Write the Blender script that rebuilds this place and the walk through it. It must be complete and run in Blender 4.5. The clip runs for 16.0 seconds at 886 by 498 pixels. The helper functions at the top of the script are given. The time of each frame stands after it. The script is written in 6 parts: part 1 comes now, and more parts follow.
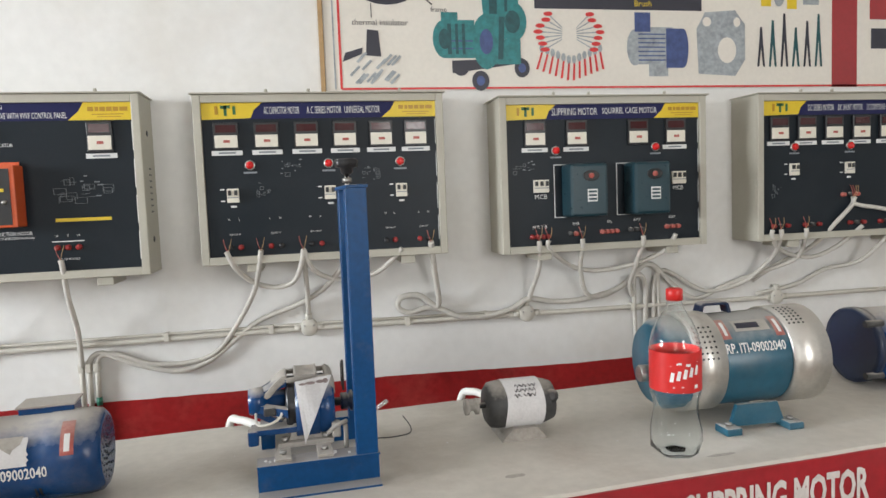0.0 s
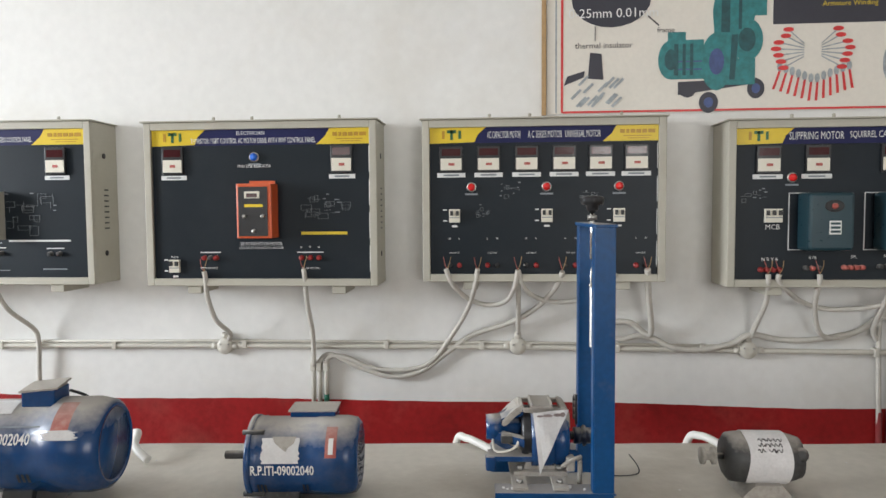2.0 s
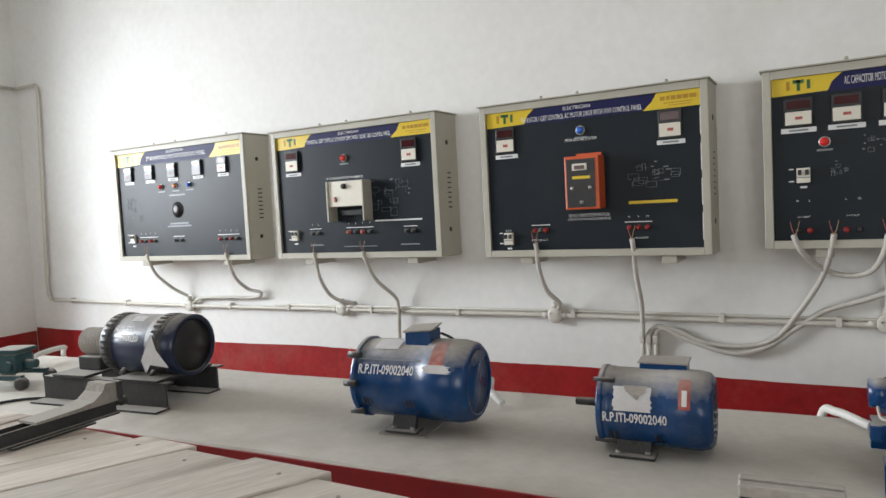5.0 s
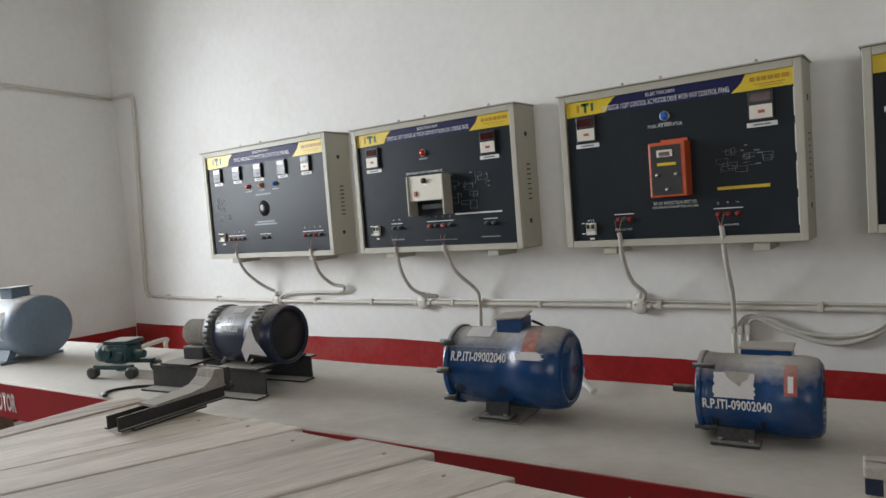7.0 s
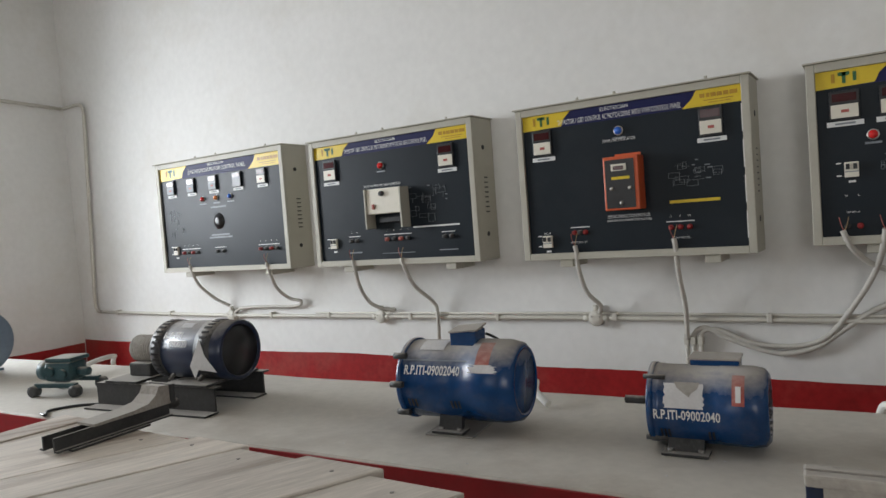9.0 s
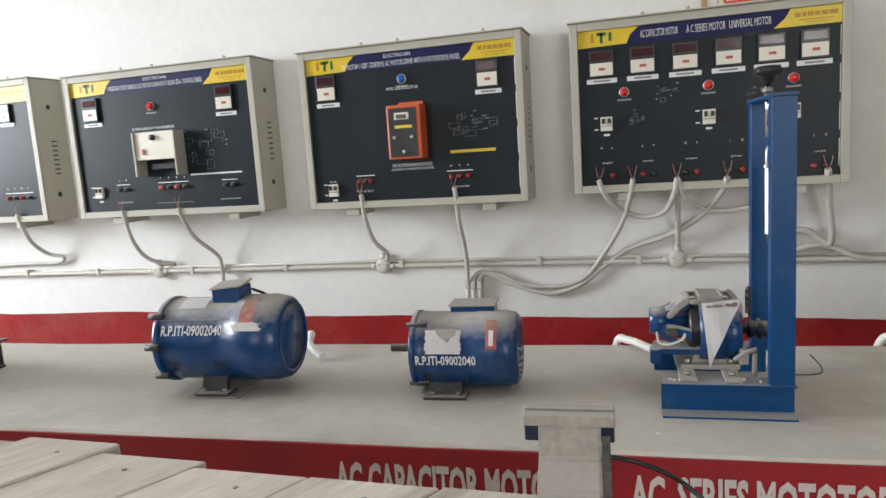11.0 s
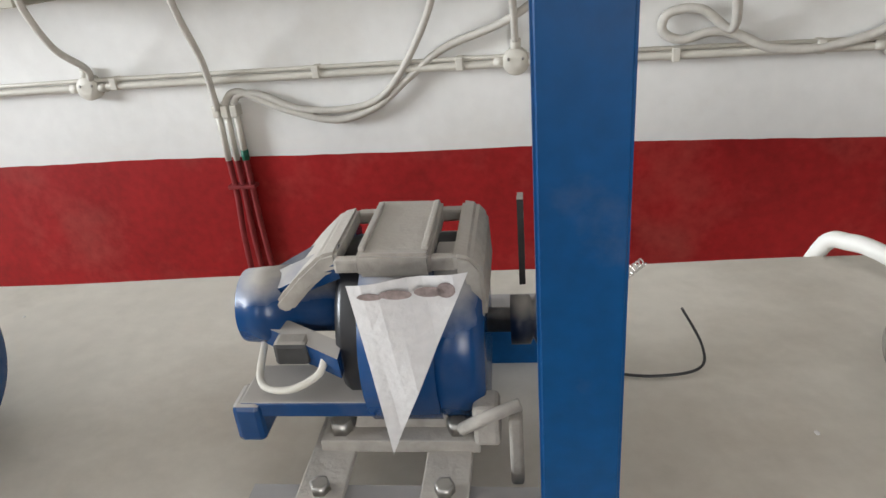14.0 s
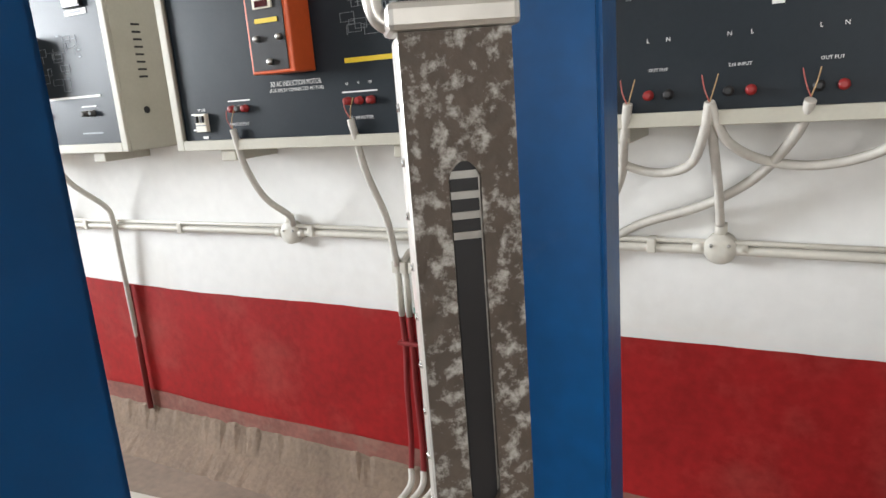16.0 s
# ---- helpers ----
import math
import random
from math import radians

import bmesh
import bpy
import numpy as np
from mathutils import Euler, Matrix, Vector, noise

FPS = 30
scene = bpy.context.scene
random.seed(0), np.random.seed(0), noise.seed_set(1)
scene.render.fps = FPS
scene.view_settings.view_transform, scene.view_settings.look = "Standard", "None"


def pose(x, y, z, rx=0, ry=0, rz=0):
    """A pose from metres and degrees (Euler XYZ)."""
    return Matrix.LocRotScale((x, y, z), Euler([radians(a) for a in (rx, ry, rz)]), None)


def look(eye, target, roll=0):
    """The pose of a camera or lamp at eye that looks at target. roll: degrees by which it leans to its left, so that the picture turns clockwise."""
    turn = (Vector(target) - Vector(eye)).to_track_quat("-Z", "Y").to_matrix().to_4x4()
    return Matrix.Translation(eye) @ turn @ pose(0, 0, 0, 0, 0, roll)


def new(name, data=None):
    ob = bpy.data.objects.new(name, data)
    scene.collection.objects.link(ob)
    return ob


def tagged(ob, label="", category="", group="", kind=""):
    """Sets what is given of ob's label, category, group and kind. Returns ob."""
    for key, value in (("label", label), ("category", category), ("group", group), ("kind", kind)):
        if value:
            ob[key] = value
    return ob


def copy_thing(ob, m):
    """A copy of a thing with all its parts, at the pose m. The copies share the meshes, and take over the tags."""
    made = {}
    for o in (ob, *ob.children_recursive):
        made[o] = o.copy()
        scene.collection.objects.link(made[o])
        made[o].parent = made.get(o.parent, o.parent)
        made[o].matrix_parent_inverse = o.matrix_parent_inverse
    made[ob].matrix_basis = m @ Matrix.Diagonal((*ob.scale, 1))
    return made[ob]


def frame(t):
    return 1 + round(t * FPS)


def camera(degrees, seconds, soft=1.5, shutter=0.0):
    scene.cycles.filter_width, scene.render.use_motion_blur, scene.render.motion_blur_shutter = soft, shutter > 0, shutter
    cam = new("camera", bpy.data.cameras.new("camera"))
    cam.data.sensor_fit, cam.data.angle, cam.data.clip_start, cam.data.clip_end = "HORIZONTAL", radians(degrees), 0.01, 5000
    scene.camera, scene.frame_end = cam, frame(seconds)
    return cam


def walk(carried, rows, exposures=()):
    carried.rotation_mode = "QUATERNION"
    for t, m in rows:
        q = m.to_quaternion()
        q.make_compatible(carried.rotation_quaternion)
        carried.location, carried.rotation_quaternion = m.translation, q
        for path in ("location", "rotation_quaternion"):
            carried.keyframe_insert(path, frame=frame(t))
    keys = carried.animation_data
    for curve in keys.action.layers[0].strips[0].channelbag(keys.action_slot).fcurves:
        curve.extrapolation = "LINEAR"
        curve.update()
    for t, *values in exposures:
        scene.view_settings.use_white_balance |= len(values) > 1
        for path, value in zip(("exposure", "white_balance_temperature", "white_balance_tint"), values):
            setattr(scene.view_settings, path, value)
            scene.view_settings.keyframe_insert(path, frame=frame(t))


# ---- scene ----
cam = camera(66.2, 16.0)
PATH = [
    (0, (0.252, 0.249, 1.357), (0.633, 2.206, 1.204), -2.2),
    (0.5, (0.24, 0.246, 1.341), (0.486, 2.226, 1.183), -1.4),
    (1, (0.21, 0.245, 1.342), (0.275, 2.238, 1.182), -1.2),
    (1.5, (0.191, 0.243, 1.355), (0.15, 2.238, 1.226), -1.5),
    (2, (0.143, 0.237, 1.41), (-0.012, 2.227, 1.297), -0.4),
    (2.5, (0.134, 0.234, 1.345), (-0.302, 2.18, 1.188), -0.2),
    (3, (0.104, 0.221, 1.352), (-0.49, 2.122, 1.167), -1.0),
    (3.5, (0.103, 0.224, 1.333), (-0.58, 2.099, 1.2), -1.1),
    (4, (0.087, 0.216, 1.351), (-0.709, 2.041, 1.168), -2.0),
    (4.5, (0.087, 0.199, 1.343), (-0.84, 1.964, 1.181), -2.6),
    (5, (0.079, 0.191, 1.341), (-0.922, 1.919, 1.223), -3.0),
    (5.2, (0.097, 0.196, 1.344), (-0.948, 1.898, 1.229), -3.1),
    (7.3, (0.047, 0.153, 1.326), (-1.151, 1.75, 1.202), -3.7),
    (7.5, (0.045, 0.178, 1.34), (-1.158, 1.77, 1.207), -3.0),
    (8, (0.042, 0.156, 1.316), (-1.128, 1.773, 1.19), -3.0),
    (8.2, (0.044, 0.157, 1.313), (-1.12, 1.78, 1.21), -3.5),
    (10.3, (0.086, 0.207, 1.341), (-0.745, 2.02, 1.189), -3.0),
    (10.5, (0.088, 0.207, 1.336), (-0.685, 2.044, 1.166), -2.7),
    (11, (0.125, 0.243, 1.324), (-0.455, 2.137, 1.045), -3.7),
    (11.5, (0.177, 0.337, 1.289), (-0.101, 2.275, 0.881), -2.4),
    (12, (0.203, 0.472, 1.279), (0.137, 2.402, 0.76), -3.4),
    (12.5, (0.276, 0.664, 1.269), (0.031, 2.562, 0.689), -3.0),
    (13, (0.28, 0.839, 1.247), (-0.016, 2.674, 0.509), -4.9),
    (13.5, (0.247, 1.048, 1.222), (0.089, 2.843, 0.354), -1.6),
    (14, (0.321, 1.180, 1.206), (-0.003, 2.954, 0.333), -5.2),
    (14.3, (0.388, 1.275, 1.190), (-0.184, 3.046, 0.383), -3.4),
    (14.5, (0.422, 1.308, 1.195), (-0.261, 3.051, 0.396), -1.7),
    (14.6, (0.422, 1.324, 1.197), (-0.294, 3.052, 0.418), -0.2),
    (15, (0.414, 1.395, 1.211), (-0.449, 3.071, 0.525), -2.6),
    (15.5, (0.402, 1.412, 1.240), (-0.534, 3.107, 0.709), -2.8),
    (16, (0.406, 1.420, 1.251), (-0.551, 3.116, 0.785), -4.4),
]
walk(cam, [(t, look(eye, target, roll)) for t, eye, target, roll in PATH], [(0, -0.52), (0.5, -0.58), (2.5, -0.78), (3.5, -0.88), (5, -1.12), (7.5, -1.65), (8, -1.65), (10.5, -1.12), (12, -0.5), (12.5, -0.5), (13.5, -0.72), (14, -0.48), (14.5, -0.52), (15, -0.2), (16, -0.28)])

# ---- world and light ----
world = bpy.data.worlds.new("sky")
scene.world = world
world.use_nodes = True
wn = world.node_tree
sky = wn.nodes.new("ShaderNodeTexSky")
sky.sky_type = "NISHITA"
sky.sun_disc = False
sky.sun_elevation, sky.sun_rotation = radians(50), radians(250)
wn.links.new(sky.outputs[0], wn.nodes["Background"].inputs[0])
wn.nodes["Background"].inputs[1].default_value = 0.12


def lamp(name, kind, m, energy, colour=(1, 1, 1), size=(1, 1)):
    d = bpy.data.lights.new(name, kind)
    d.energy, d.color = energy, colour
    if kind == "AREA":
        d.shape, d.size, d.size_y = "RECTANGLE", size[0], size[1]
    else:
        d.angle = radians(10)
    ob = new(name, d)
    ob.matrix_world = m
    return ob


WEST, EAST, NORTH, SOUTH, TOP = -5.0, 5.0, 2.97, -3.4, 3.4
lamp("window_light_west", "AREA", look((WEST - 0.55, 0.95, 2.05), (-2.6, 0.45, 0.75)), 760, (0.90, 0.95, 1.0), (1.8, 1.6))
lamp("window_light_south_a", "AREA", look((-2.2, SOUTH - 0.25, 1.8), (-2.2, 0, 1.6)), 60, (1.0, 0.985, 0.96), (2.0, 1.7))
lamp("window_light_south_b", "AREA", look((2.2, SOUTH - 0.25, 1.8), (2.2, 0, 1.6)), 170, (1.0, 0.985, 0.96), (2.0, 1.7))
lamp("sun", "SUN", look((-6, -8, 12), (0, 0, 0)), 0.8, (1, 0.97, 0.92))


# ---- materials ----
def material(name, colour, rough=0.5, metal=0.0, vary=0.12, scale=6.0, fine=60.0, bump=0.05, dust=0.0, spec=0.5, dirt=None, dirt_amount=0.0, dirt_scale=3.0, rnd=0.0, dirt_edge=(0.5, 0.72), grain=None):
    """Two scales of variation, optional settled dust on upward faces, optional stains."""
    m = bpy.data.materials.new(name)
    m.use_nodes = True
    nt = m.node_tree
    n, l = nt.nodes, nt.links
    b = n["Principled BSDF"]
    tc = n.new("ShaderNodeTexCoord")
    ge = n.new("ShaderNodeNewGeometry")
    where = ge.outputs["Position"]
    if grain is not None:
        mp = n.new("ShaderNodeMapping")
        mp.vector_type = "TEXTURE"
        mp.inputs["Rotation"].default_value = (0, 0, radians(grain))
        mp.inputs["Scale"].default_value = (1, 9, 1)
        l.new(where, mp.inputs["Vector"])
        where = mp.outputs[0]
    big, small = n.new("ShaderNodeTexNoise"), n.new("ShaderNodeTexNoise")
    for tex, sc in ((big, scale), (small, fine)):
        tex.inputs["Scale"].default_value = sc
        tex.inputs["Detail"].default_value = 5
        l.new(where, tex.inputs["Vector"])
    mix = n.new("ShaderNodeMix")
    mix.data_type = "RGBA"
    mix.inputs[6].default_value = (*[c * (1 - vary) for c in colour], 1)
    mix.inputs[7].default_value = (*[min(1, c * (1 + vary)) for c in colour], 1)
    add = n.new("ShaderNodeMath")
    add.operation = "MULTIPLY_ADD"
    l.new(small.outputs[0], add.inputs[0])
    add.inputs[1].default_value = 0.5
    half = n.new("ShaderNodeMath")
    half.operation = "MULTIPLY"
    half.inputs[1].default_value = 0.5
    l.new(big.outputs[0], half.inputs[0])
    l.new(half.outputs[0], add.inputs[2])
    ramp = n.new("ShaderNodeMapRange")
    ramp.inputs[1].default_value, ramp.inputs[2].default_value = 0.3, 0.7
    l.new(add.outputs[0], ramp.inputs[0])
    l.new(ramp.outputs[0], mix.inputs[0])
    out = mix.outputs[2]
    if rnd:
        oi = n.new("ShaderNodeObjectInfo")
        hsv = n.new("ShaderNodeHueSaturation")
        mr = n.new("ShaderNodeMapRange")
        mr.inputs[3].default_value, mr.inputs[4].default_value = 1 - rnd, 1 + rnd
        l.new(oi.outputs["Random"], mr.inputs[0])
        l.new(mr.outputs[0], hsv.inputs["Value"])
        l.new(out, hsv.inputs["Color"])
        out = hsv.outputs[0]
    rough_out = None
    if dirt:
        st = n.new("ShaderNodeTexNoise")
        st.inputs["Scale"].default_value, st.inputs["Detail"].default_value = dirt_scale, 7
        st.inputs["Roughness"].default_value = 0.65
        l.new(where, st.inputs["Vector"])
        cr = n.new("ShaderNodeMapRange")
        cr.inputs[1].default_value, cr.inputs[2].default_value = dirt_edge
        cr.inputs[4].default_value = dirt_amount
        l.new(st.outputs[0], cr.inputs[0])
        m2 = n.new("ShaderNodeMix")
        m2.data_type = "RGBA"
        l.new(cr.outputs[0], m2.inputs[0])
        l.new(out, m2.inputs[6])
        m2.inputs[7].default_value = (*dirt, 1)
        out = m2.outputs[2]
    if dust:
        sx = n.new("ShaderNodeSeparateXYZ")
        l.new(ge.outputs["Normal"], sx.inputs[0])
        dn = n.new("ShaderNodeMath")
        dn.operation = "MULTIPLY_ADD"
        l.new(small.outputs[0], dn.inputs[0])
        dn.inputs[1].default_value = 0.35
        l.new(sx.outputs[2], dn.inputs[2])
        dr = n.new("ShaderNodeMapRange")
        dr.inputs[1].default_value, dr.inputs[2].default_value = 0.62, 1.08
        dr.inputs[4].default_value = dust
        l.new(dn.outputs[0], dr.inputs[0])
        m3 = n.new("ShaderNodeMix")
        m3.data_type = "RGBA"
        l.new(dr.outputs[0], m3.inputs[0])
        l.new(out, m3.inputs[6])
        m3.inputs[7].default_value = (0.44, 0.41, 0.37, 1)
        out = m3.outputs[2]
        rr = n.new("ShaderNodeMapRange")
        rr.inputs[2].default_value = max(dust, 0.01)
        rr.inputs[3].default_value, rr.inputs[4].default_value = rough, 0.95
        l.new(dr.outputs[0], rr.inputs[0])
        rough_out = rr.outputs[0]
    l.new(out, b.inputs["Base Color"])
    if rough_out:
        l.new(rough_out, b.inputs["Roughness"])
    else:
        r2 = n.new("ShaderNodeMapRange")
        r2.inputs[3].default_value, r2.inputs[4].default_value = max(0.02, rough - 0.08), min(1, rough + 0.08)
        l.new(small.outputs[0], r2.inputs[0])
        l.new(r2.outputs[0], b.inputs["Roughness"])
    b.inputs["Metallic"].default_value = metal
    b.inputs["Specular IOR Level"].default_value = spec
    if bump:
        bu = n.new("ShaderNodeBump")
        bu.inputs["Strength"].default_value = bump
        bu.inputs["Distance"].default_value = 0.01
        l.new(add.outputs[0], bu.inputs["Height"])
        l.new(bu.outputs[0], b.inputs["Normal"])
    return m


WALL = material("limewash", (0.79, 0.785, 0.765), 0.85, vary=0.05, scale=1.3, fine=25, bump=0.12, dirt=(0.62, 0.58, 0.50), dirt_amount=0.35, dirt_scale=1.6)
CEIL = material("ceiling_paint", (0.78, 0.77, 0.74), 0.9, vary=0.04, scale=1, bump=0.05)
DADO = material("red_oxide_paint", (0.305, 0.0115, 0.0125), 0.5, spec=0.3, vary=0.28, scale=4, fine=40, bump=0.08, dirt=(0.30, 0.13, 0.10), dirt_amount=0.35, dirt_scale=2.5)
PLASTER = material("bare_dirty_plaster", (0.20, 0.145, 0.105), 0.95, vary=0.3, scale=9, fine=70, bump=0.7)
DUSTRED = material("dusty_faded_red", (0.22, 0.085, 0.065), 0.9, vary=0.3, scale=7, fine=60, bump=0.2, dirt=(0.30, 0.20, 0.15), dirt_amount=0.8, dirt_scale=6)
FLOOR = material("dusty_floor", (0.22, 0.17, 0.13), 0.95, vary=0.25, scale=3, fine=30, bump=0.4)
SLAB = material("grey_cement_top", (0.60, 0.565, 0.505), 0.72, vary=0.10, scale=3, fine=45, bump=0.12, dirt=(0.36, 0.315, 0.26), dirt_amount=0.7, dirt_scale=2.8)
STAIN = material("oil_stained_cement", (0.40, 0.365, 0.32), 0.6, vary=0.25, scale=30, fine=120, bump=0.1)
BANDRED = material("red_enamel_band", (0.36, 0.014, 0.022), 0.38, vary=0.15, scale=8, fine=70, bump=0.06, dirt=(0.22, 0.03, 0.03), dirt_amount=0.5, dirt_scale=5)
LETTER = material("white_hand_lettering", (0.68, 0.63, 0.60), 0.6, vary=0.12, scale=30, fine=150, bump=0.05)
CABINET = material("beige_powder_coat", (0.46, 0.44, 0.37), 0.5, vary=0.05, scale=8, fine=120, bump=0.03, dust=0.5, dirt=(0.36, 0.32, 0.25), dirt_amount=0.4)
FACE = material("dark_slate_laminate", (0.0100, 0.0155, 0.0215), 0.42, spec=0.22, vary=0.12, scale=5, fine=90, bump=0.02, dirt=(0.022, 0.028, 0.034), dirt_amount=0.5, dirt_scale=2.2)
NAVY = material("navy_print", (0.014, 0.016, 0.075), 0.5, spec=0.2, bump=0)
YELLOW = material("yellow_print", (0.72, 0.52, 0.02), 0.4, vary=0.05, bump=0)
OCHRE = material("ochre_print", (0.45, 0.24, 0.01), 0.4, bump=0)
GREEN = material("green_print", (0.02, 0.12, 0.04), 0.4, bump=0)
PRINT = material("white_print", (0.75, 0.75, 0.74), 0.5, vary=0.05, bump=0)
GREYPRINT = material("faint_grey_print", (0.22, 0.24, 0.26), 0.5, bump=0)
IVORY = material("ivory_plastic", (0.74, 0.70, 0.60), 0.4, vary=0.04, bump=0.01)
BLACK = material("black_plastic", (0.015, 0.015, 0.017), 0.35, vary=0.2, bump=0.02)
DISPLAY = material("dark_red_display", (0.05, 0.006, 0.008), 0.15, bump=0)
LAMPRED = material("red_lens", (0.65, 0.02, 0.02), 0.2, bump=0)
TERMRED = material("dark_red_terminal", (0.26, 0.015, 0.015), 0.35, bump=0)
LAMPBLUE = material("blue_lens", (0.02, 0.13, 0.6), 0.2, bump=0)
LAMPORANGE = material("orange_lens", (0.7, 0.22, 0.06), 0.2, bump=0)
ORANGE = material("orange_enamel", (0.62, 0.10, 0.025), 0.4, vary=0.08, bump=0.02, dust=0.2)
STARTER = material("dark_teal_starter_case", (0.014, 0.045, 0.06), 0.3, vary=0.1, bump=0.02)
BLUE = material("blue_enamel", (0.004, 0.045, 0.150), 0.26, spec=0.42, vary=0.2, scale=9, fine=80, bump=0.04, dust=0.92, dirt=(0.16, 0.16, 0.17), dirt_amount=0.25, dirt_scale=12)
STANDBLUE = material("bright_blue_channel_paint", (0.0008, 0.058, 0.185), 0.36, spec=0.25, vary=0.22, scale=12, fine=90, bump=0.06, dust=0.78, dirt=(0.07, 0.10, 0.16), dirt_amount=0.35, dirt_scale=22, dirt_edge=(0.58, 0.75))
TEAL = material("teal_blue_enamel", (0.012, 0.085, 0.135), 0.32, vary=0.15, scale=9, bump=0.04, dust=0.75, dirt=(0.2, 0.2, 0.2), dirt_amount=0.2, dirt_scale=10)
DARKBLUE = material("dark_navy_enamel", (0.008, 0.018, 0.05), 0.3, vary=0.2, bump=0.04, dust=0.7)
PALEBLUE = material("pale_dusty_blue_enamel", (0.16, 0.22, 0.29), 0.5, vary=0.15, bump=0.05, dust=0.8)
STEEL = material("bare_steel", (0.42, 0.41, 0.39), 0.35, 1.0, vary=0.2, scale=20, fine=150, bump=0.05, dust=0.5)
ALU = material("brushed_aluminium_cover", (0.62, 0.60, 0.56), 0.38, 0.9, vary=0.12, scale=10, fine=120, bump=0.03, dust=0.4)
CHROME = material("chrome", (0.8, 0.8, 0.8), 0.12, 1.0, vary=0.05, bump=0)
IRON = material("dusty_dark_iron", (0.055, 0.055, 0.055), 0.55, 0.3, vary=0.3, scale=20, fine=120, bump=0.15, dust=0.85)
GREYDUST = material("dust_caked_iron", (0.36, 0.335, 0.30), 0.85, 0.0, vary=0.25, scale=18, fine=120, bump=0.3, dust=0.95)
PVC = material("ivory_conduit", (0.60, 0.575, 0.51), 0.5, vary=0.08, scale=10, bump=0.03, dust=0.4)
HOSE = material("grey_white_flexible_hose", (0.56, 0.535, 0.485), 0.6, vary=0.12, scale=14, bump=0.05, dust=0.5)
WHITEHOSE = material("white_flexible_hose", (0.78, 0.77, 0.73), 0.5, vary=0.06, bump=0.03)
PIPERED = material("red_painted_conduit", (0.22, 0.02, 0.022), 0.5, vary=0.2, bump=0.05)
PAPER = material("white_paper", (0.66, 0.65, 0.65), 0.85, vary=0.10, scale=40, fine=200, bump=0.2)
PAPERSTAIN = material("brown_paper_stain", (0.27, 0.215, 0.205), 0.9, vary=0.35, scale=120, fine=400, bump=0.2)
INK = material("dark_ink", (0.06, 0.05, 0.055), 0.7, bump=0)
STICKER = material("red_sticker", (0.42, 0.09, 0.07), 0.6, vary=0.25, scale=60, bump=0.02, dust=0.5, dirt=(0.45, 0.33, 0.28), dirt_amount=0.6, dirt_scale=60)
WOOD = material("worn_grey_plank", (0.66, 0.60, 0.53), 0.8, vary=0.25, scale=14, fine=160, bump=0.3, dirt=(0.25, 0.18, 0.13), dirt_amount=0.8, dirt_scale=9, rnd=0.14, dirt_edge=(0.54, 0.70), grain=-24)
VINYL = material("poster_vinyl", (0.74, 0.70, 0.63), 0.45, vary=0.05, scale=3, bump=0.04)
POSTRED = material("poster_red", (0.62, 0.03, 0.03), 0.45, bump=0)
MAROON = material("poster_maroon", (0.33, 0.03, 0.035), 0.45, bump=0)
POSTBLACK = material("poster_black", (0.03, 0.03, 0.045), 0.45, bump=0)
POSTTEAL = material("poster_teal", (0.02, 0.19, 0.20), 0.45, vary=0.35, scale=25, bump=0)
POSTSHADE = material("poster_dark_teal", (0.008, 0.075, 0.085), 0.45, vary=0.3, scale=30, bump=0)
POSTGREY = material("poster_grey", (0.33, 0.36, 0.38), 0.45, vary=0.35, scale=25, bump=0)
POSTBLUE = material("poster_blue", (0.05, 0.08, 0.22), 0.45, vary=0.3, scale=25, bump=0)
CASTING = material("dusty_green_casting", (0.022, 0.065, 0.075), 0.5, vary=0.3, scale=20, fine=120, bump=0.1, dust=0.85)
TIMBER = material("timber_batten", (0.42, 0.27, 0.13), 0.7, vary=0.2, scale=10, bump=0.1)
RUST = material("brown_worn_scale_plate", (0.085, 0.065, 0.05), 0.6, 0.2, vary=0.3, scale=30, fine=200, bump=0.2, dirt=(0.44, 0.42, 0.385), dirt_amount=0.9, dirt_scale=240, dirt_edge=(0.50, 0.64))
STRAP = material("dark_brown_belt", (0.075, 0.06, 0.05), 0.8, vary=0.3, scale=30, bump=0.2)
CAPRED = material("red_cap", (0.60, 0.022, 0.02), 0.35, bump=0)
GREENTAPE = material("green_tape", (0.01, 0.13, 0.08), 0.5, bump=0)
ALUWIN = material("window_paint", (0.20, 0.22, 0.25), 0.5, bump=0.02)


def glassy(name, colour, rough=0.03):
    m = bpy.data.materials.new(name)
    m.use_nodes = True
    b = m.node_tree.nodes["Principled BSDF"]
    b.inputs["Base Color"].default_value = (*colour, 1)
    b.inputs["Transmission Weight"].default_value = 1.0
    b.inputs["Roughness"].default_value = rough
    b.inputs["IOR"].default_value = 1.36
    return m


PET = glassy("clear_plastic", (0.96, 0.98, 0.98))


# ---- mesh helpers ----
def box(bm, cx, cy, cz, sx, sy, sz, bevel=0.0, m=None):
    r = bmesh.ops.create_cube(bm, size=1.0)
    vs = r["verts"]
    mat = Matrix.Translation((cx, cy, cz)) @ Matrix.Diagonal((sx, sy, sz, 1))
    if m is not None:
        mat = m @ mat
    bmesh.ops.transform(bm, matrix=mat, verts=vs)
    if bevel:
        es = list({e for v in vs for e in v.link_edges})
        bmesh.ops.bevel(bm, geom=es, offset=bevel, segments=2, affect="EDGES", profile=0.5)
    return bm


def B(*a, **k):
    return box(bmesh.new(), *a, **k)


